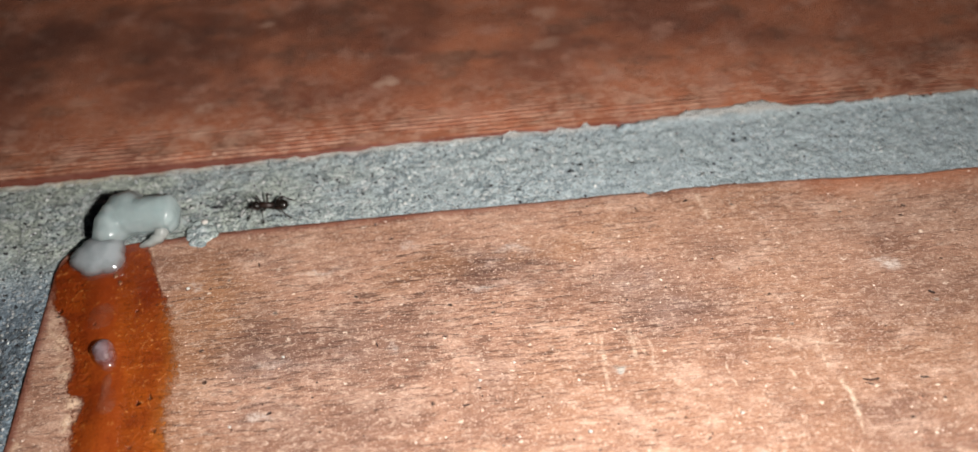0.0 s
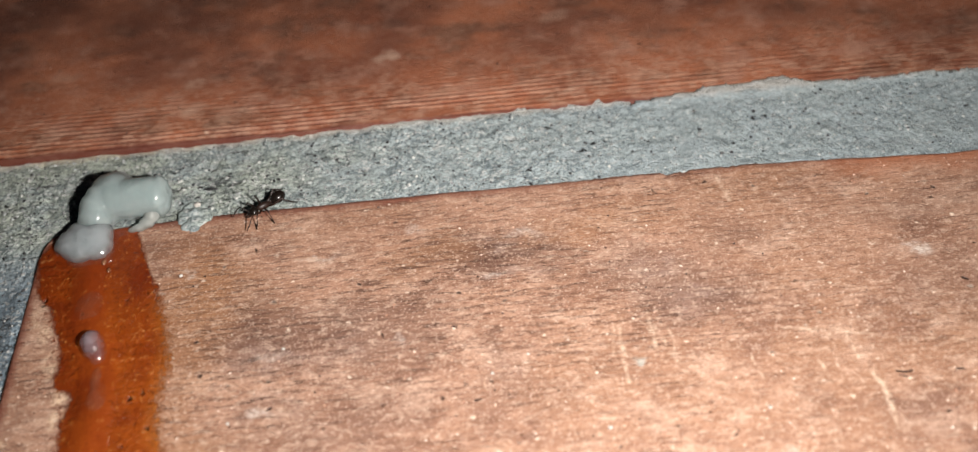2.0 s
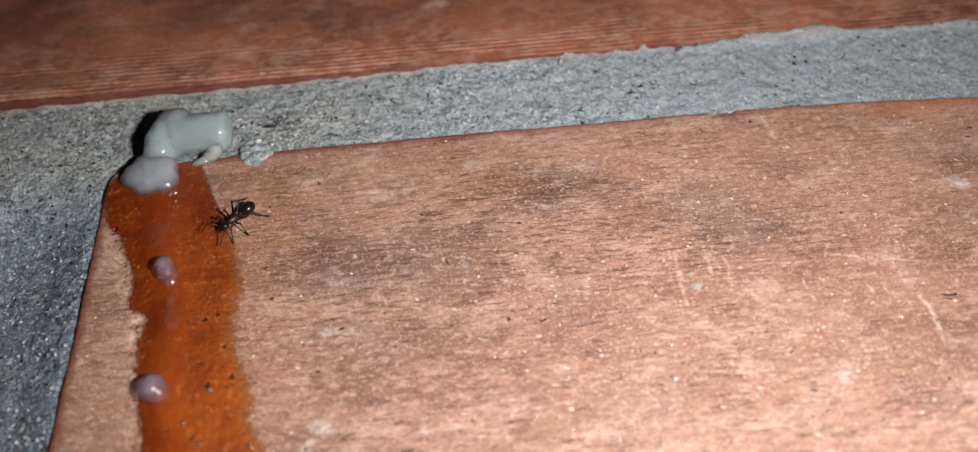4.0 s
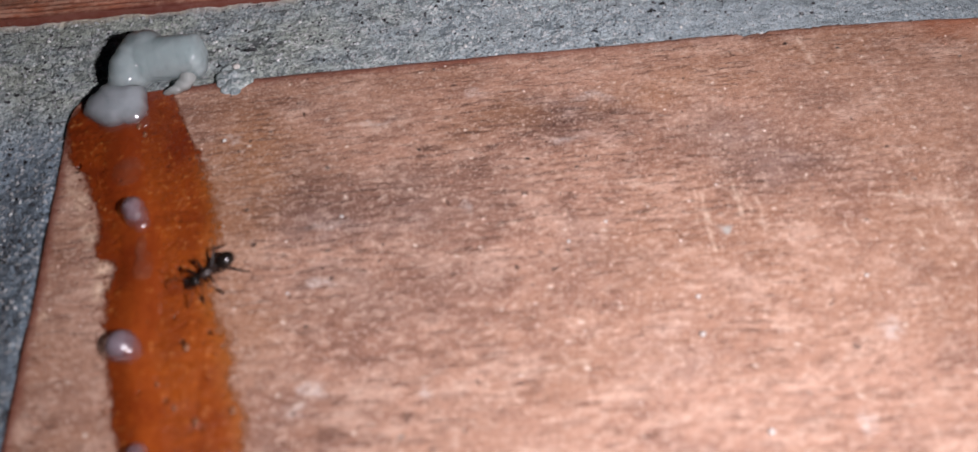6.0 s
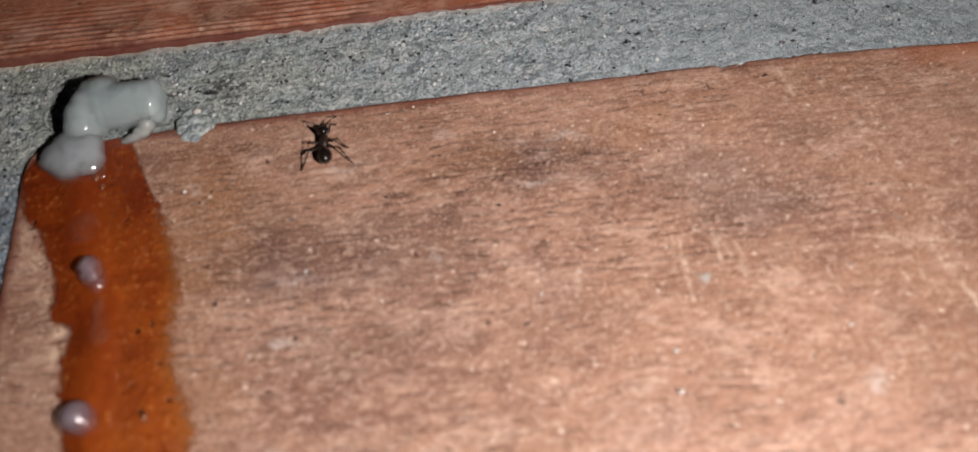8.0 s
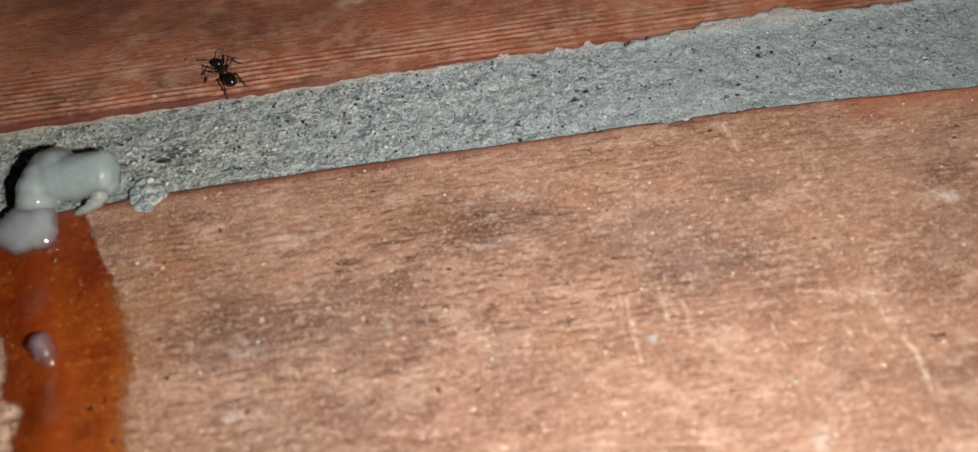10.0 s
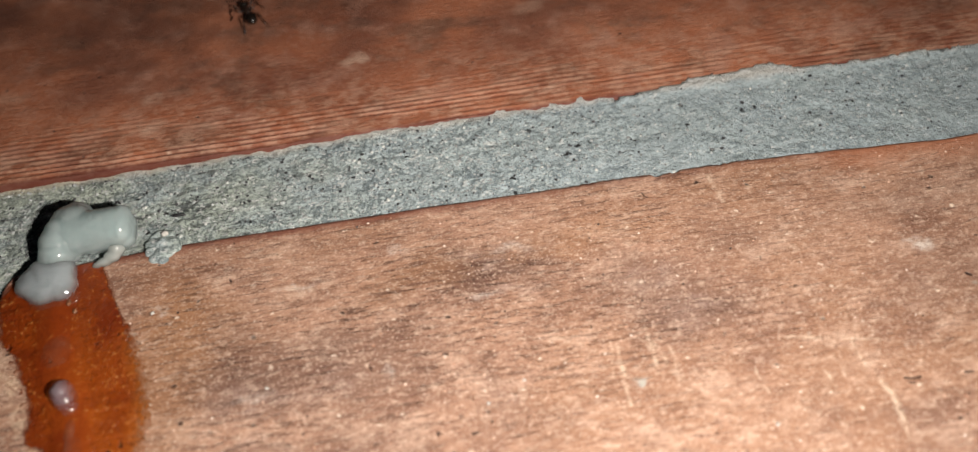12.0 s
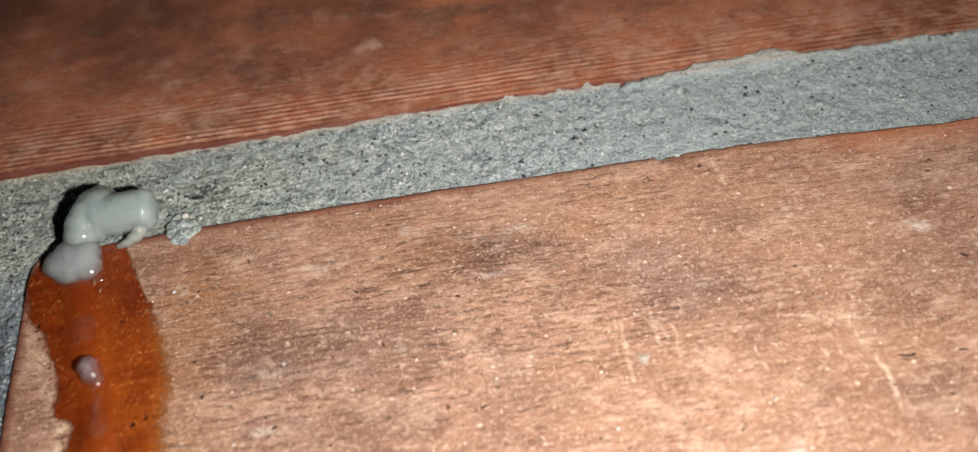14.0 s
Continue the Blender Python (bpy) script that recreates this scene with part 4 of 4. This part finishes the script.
foot = lump("slumped_end", [(0.42, -0.09, 0.03, 0.185, 0.175, 0.135), (0.48, -0.11, 0.03, 0.135, 0.18, 0.13), (0.50, -0.19, 0.01, 0.13, 0.145, 0.105),
                            (0.34, -0.14, 0.02, 0.17, 0.15, 0.12), (0.265, -0.15, 0.005, 0.12, 0.105, 0.09), (0.40, -0.19, 0.015, 0.175, 0.15, 0.115)], 0.010, 14, FOOT, 0.008, 4.0)
foot.parent = gel
tagged(foot, "greyer slumped end of the gel")

drip = lump("drip", [(0.89, 0.08, 0.05, 0.065, 0.085, 0.07), (0.85, 0.015, 0.02, 0.065, 0.05, 0.05), (0.79, -0.025, 0.01, 0.06, 0.036, 0.04), (0.74, -0.04, 0.005, 0.04, 0.028, 0.03)], 0.008, 5, PALE_GEL)
drip.parent = gel

for balls_ in ([(0.63, -1.08, 0.04, 0.082, 0.09, 0.10), (0.65, -1.13, 0.03, 0.082, 0.085, 0.085), (0.685, -1.19, 0.02, 0.062, 0.075, 0.06)],
               [(0.67, -2.08, 0.04, 0.098, 0.105, 0.105), (0.70, -2.10, 0.03, 0.092, 0.095, 0.085), (0.745, -2.12, 0.02, 0.06, 0.06, 0.055)],
               [(0.84, -2.78, 0.03, 0.075, 0.085, 0.085), (0.87, -2.84, 0.03, 0.07, 0.09, 0.08), (0.91, -2.90, 0.02, 0.06, 0.08, 0.07)]):
    bead = lump("gel_droplet", balls_, 0.008, 8, BEAD, 0.006, 3.0 + balls_[0][1])
    tagged(bead, "small cloudy droplet of gel beading on the wet streak", "droplet", "droplets on the streak")

for x_, y_, r_ in ((1.055, -2.12, 0.026), (1.15, -2.60, 0.024), (1.36, -2.55, 0.022), (1.02, -2.50, 0.016), (0.90, -2.34, 0.016), (1.02, -2.93, 0.030), (1.41, -2.95, 0.040), (0.80, -1.92, 0.014),
                   (0.62, -0.42, 0.020), (0.57, -0.345, 0.026)):
    drop = nugget("syrup_droplet", x_, y_, 0.012, (r_ * 0.85, r_ * 1.35, r_ * 0.85), DROP, 0.3, x_)
    tagged(drop, "tiny clear bead of orange syrup on the wet streak", "droplet", "syrup beads on the streak")

crumb = lump("mortar_crumb", [(1.13, 0.09, -0.02, 0.06, 0.055, 0.035), (1.20, 0.08, -0.015, 0.08, 0.07, 0.036), (1.28, 0.07, -0.012, 0.065, 0.065, 0.034), (1.315, 0.02, -0.005, 0.05, 0.045, 0.026),
                              (1.24, 0.0, -0.005, 0.085, 0.07, 0.030), (1.17, -0.05, -0.004, 0.05, 0.045, 0.026), (1.23, -0.08, -0.004, 0.045, 0.035, 0.022), (1.12, 0.02, -0.005, 0.035, 0.05, 0.026), (1.20, 0.17, -0.035, 0.10, 0.06, 0.03)],
             0.007, 3, PALE_MORTAR, 0.010, 3.0)
tagged(crumb, "pale grey cement crumb stuck over the tile edge", "crumb")

for x_, y_, r_ in ((2.00, -1.27, 0.013), (3.455, -1.636, 0.013), (1.657, -1.81, 0.012), (4.154, -2.377, 0.020), (4.185, -2.123, 0.016), (5.244, -2.097, 0.014), (4.40, -3.01, 0.020), (1.183, -0.534, 0.015), (3.714, -1.514, 0.012)):
    spark = nugget("sand_grain", x_, y_, r_ * 0.4, (r_, r_ * 0.85, r_ * 0.8), QUARTZ, 0.5, x_)
    tagged(spark, "bright glassy sand grain lying on the worn tile", "grain", "sand grains on the tile")


quartz = nugget("quartz_grain", 1.225, 0.165, 0.0, (0.028, 0.020, 0.022), QUARTZ, 0.5, 1.0)
tagged(quartz, "bright white quartz grain lying on the mortar", "grain")
sliver = nugget("stone_sliver", 1.315, 0.337, -0.012, (0.052, 0.013, 0.013), DARK, 0.5, 5.0)
tagged(sliver, "thin dark stone sliver lying on the mortar", "grain")


# ---- the ant; it faces +x, its feet at z = 0 ----
def oval(name, centre, size, tilt, material, parent, label="", pinch=0.0):
    bm = bmesh.new()
    bmesh.ops.create_icosphere(bm, subdivisions=3, radius=1.0)
    for v in bm.verts:
        k = 1 - pinch * max(0.0, v.co.x)
        v.co.y, v.co.z = v.co.y * k, v.co.z * k
    m = Matrix.LocRotScale([c * CM for c in centre], Euler((0, radians(tilt), 0)), [s * CM for s in size])
    bmesh.ops.transform(bm, matrix=m, verts=bm.verts)
    me = bpy.data.meshes.new(name)
    bm.to_mesh(me)
    bm.free()
    me.polygons.foreach_set("use_smooth", [True] * len(me.polygons))
    me.materials.append(material)
    return part_of(name, me, parent, label)


def limb(name, points, radii, material, parent, label=""):
    """A jointed, tapering limb; its root is the object's origin."""
    root = Vector(points[0])
    verts, faces, n = [], [], 8
    pts = [Vector(p) - root for p in points]
    for k, p in enumerate(pts):
        way = (pts[min(k + 1, len(pts) - 1)] - pts[max(k - 1, 0)]).normalized()
        side = way.orthogonal().normalized()
        up = way.cross(side)
        for i in range(n):
            a = 2 * math.pi * i / n
            verts.append((p + radii[k] * (side * math.cos(a) + up * math.sin(a))) * CM)
    for k in range(len(pts) - 1):
        faces += [(k * n + i, k * n + (i + 1) % n, (k + 1) * n + (i + 1) % n, (k + 1) * n + i) for i in range(n)]
    faces += [tuple(range(n - 1, -1, -1)), tuple((len(pts) - 1) * n + i for i in range(n))]
    ob = part_of(name, mesh_of(name, verts, faces, material), parent, label)
    ob.matrix_basis = pose(*(root * CM))
    return ob


ant = tagged(new("ant"), "small black ant with a shiny gaster and thin legs", "ant")
ant.scale = (1.06, 1.06, 1.06)
oval("gaster", (-0.105, 0, 0.062), (0.063, 0.047, 0.044), 8, SHELL, ant, "shiny black gaster")
oval("petiole", (-0.042, 0, 0.054), (0.013, 0.012, 0.021), 0, LIMB, ant)
oval("thorax", (0.020, 0, 0.059), (0.058, 0.028, 0.030), -6, LIMB, ant, "dark brown thorax")
head = oval("head", (0.108, 0, 0.060), (0.042, 0.037, 0.030), 14, SHELL, ant, "black head", 0.25)
for s in (-1, 1):
    oval("eye", (0.112, 0.031 * s, 0.070), (0.007, 0.006, 0.007), 0, SHELL, head)
    limb("mandible", [(0.138, 0.013 * s, 0.050), (0.156, 0.015 * s, 0.044), (0.166, 0.004 * s, 0.040)], [0.006, 0.005, 0.002], LIMB, head)
feelers, legs = [], []
for s in (-1, 1):
    feelers.append(limb("antenna", [(0.136, 0.015 * s, 0.068), (0.156, 0.050 * s, 0.092), (0.172, 0.075 * s, 0.098), (0.214, 0.086 * s, 0.064), (0.248, 0.082 * s, 0.036)],
                        [0.004, 0.0035, 0.0035, 0.004, 0.0035], LIMB, ant))
    for k, (root, reach) in enumerate((((0.052, 0.015), (0.165, 0.115)), ((0.024, 0.017), (0.008, 0.158)), ((-0.004, 0.015), (-0.185, 0.135)))):
        rx, ry = root
        fx, fy = reach
        legs.append((s * (1 if k != 1 else -1), limb("leg", [(rx, ry * s, 0.048), (rx + (fx - rx) * 0.22, (ry + (fy - ry) * 0.25) * s, 0.054), (rx + (fx - rx) * 0.50, (ry + (fy - ry) * 0.55) * s, 0.096),
                                                        (rx + (fx - rx) * 0.82, (ry + (fy - ry) * 0.84) * s, 0.026), (fx, fy * s, 0.003)],
                                                       [0.009, 0.008, 0.0072, 0.0056, 0.0038], LIMB, ant)))

# the other tiles of the floor
def plain_tile_mesh():
    bm = bmesh.new()
    bmesh.ops.create_cube(bm, size=1.0, matrix=Matrix.LocRotScale((TILE_W * CM / 2, -TILE_D * CM / 2, -0.005), None, (TILE_W * CM, TILE_D * CM, 0.01)))
    bmesh.ops.bevel(bm, geom=[e for e in bm.edges if all(v.co.z > -0.001 for v in e.verts)], offset=0.0006, segments=2, affect="EDGES")
    me = bpy.data.meshes.new("floor_tile")
    bm.to_mesh(me)
    bm.free()
    me.materials.append(CLAY)
    return me


plain = plain_tile_mesh()
for row in range(-1, 3):
    shift = 0.0 if row % 2 == 0 else UPPER_X
    for col in range(-1, 2):
        if (row, col) in ((0, 0), (1, 0)):
            continue
        tile = part_of("floor_tile", plain, floor)
        tile.matrix_basis = pose((shift + col * (TILE_W + 0.98)) * CM, (row * (TILE_D + UPPER)) * CM, 0)


# ---- what moves ----
ANT_ROWS = [  # seconds, x and y in centimetres, heading in degrees
    (0.0, 1.776, 0.251, 173.0),
    (0.4, 1.798, 0.248, 181.9),
    (0.8, 1.755, 0.202, 184.0),
    (1.2, 1.779, 0.241, 192.0),
    (1.6, 1.759, 0.081, 206.8),
    (2.0, 1.802, 0.043, 213.7),
    (2.2, 1.714, -0.016, 214.0),
    (2.5, 1.326, -0.353, 199.2),
    (2.7, 1.003, -0.542, 185.1),
    (3.0, 1.097, -0.563, 219.0),
    (3.2, 1.090, -0.546, 215.0),
    (4.2, 1.160, -0.720, 225.0),
    (5.3, 1.376, -0.983, 238.6),
    (5.5, 1.285, -1.232, 238.4),
    (5.7, 1.289, -1.589, 226.3),
    (5.9, 1.237, -1.660, 233.1),
    (6.0, 1.175, -1.623, 216.0),
    (6.2, 1.055, -1.431, 195.2),
    (6.5, 1.246, -1.414, 192.7),
    (6.7, 1.457, -1.239, 158.6),
    (6.9, 1.527, -1.108, 126.9),
    (7.0, 1.553, -1.133, 125.5),
    (7.2, 1.671, -1.028, 93.0),
    (7.5, 1.982, -0.715, 68.3),
    (7.7, 2.096, -0.395, 80.6),
    (8.0, 2.147, -0.311, 91.6),
    (8.2, 2.149, -0.320, 98.1),
    (8.9, 2.100, 0.050, 102.1),
    (9.6, 1.920, 0.750, 112.1),
    (10.3, 1.711, 1.232, 117.0),
    (10.5, 1.725, 1.262, 108.8),
    (10.8, 1.736, 1.137, 127.4),
    (11.0, 1.740, 1.229, 117.1),
    (11.3, 1.930, 1.300, 82.1),
    (11.5, 1.969, 1.686, 99.1),
    (11.7, 1.930, 1.997, 120.0),
    (12.0, 1.861, 2.499, 109.0),
    (12.4, 1.800, 3.400, 111.0),
    (13.0, 1.700, 4.600, 111.0),
    (14.0, 1.600, 5.600, 111.0),
]


def motions():
    walk(ant, [(t, pose(x * CM, y * CM, (-0.02 if 0.05 < y < 0.85 else 0.004) * CM, 0, 0, a)) for t, x, y, a in ANT_ROWS])
    # the legs step in two sets of three, as far as the body goes
    times = [k / 10 for k in range(141)]
    xs = np.interp(times, [r[0] for r in ANT_ROWS], [r[1] for r in ANT_ROWS])
    ys = np.interp(times, [r[0] for r in ANT_ROWS], [r[2] for r in ANT_ROWS])
    turns = np.interp(times, [r[0] for r in ANT_ROWS], [r[3] for r in ANT_ROWS])
    gone = np.concatenate([[0], np.cumsum(np.hypot(np.diff(xs), np.diff(ys)) + np.abs(np.diff(turns)) * 0.002)])
    for k, (side, leg) in enumerate(legs):
        base = leg.matrix_basis.copy()
        walk(leg, [(t, base @ pose(0, 0, 0, 0, 0, 17 * side * math.sin(2 * math.pi * g / 0.42 + 0.35 * (k % 3)))) for t, g in zip(times, gone)])
    for k, feeler in enumerate(feelers):
        base = feeler.matrix_basis.copy()
        walk(feeler, [(t, base @ pose(0, 0, 0, 0, 6 * math.sin(4.1 * t + k), 14 * math.sin(3.1 * t + 1.7 * k))) for t in times])


motions()
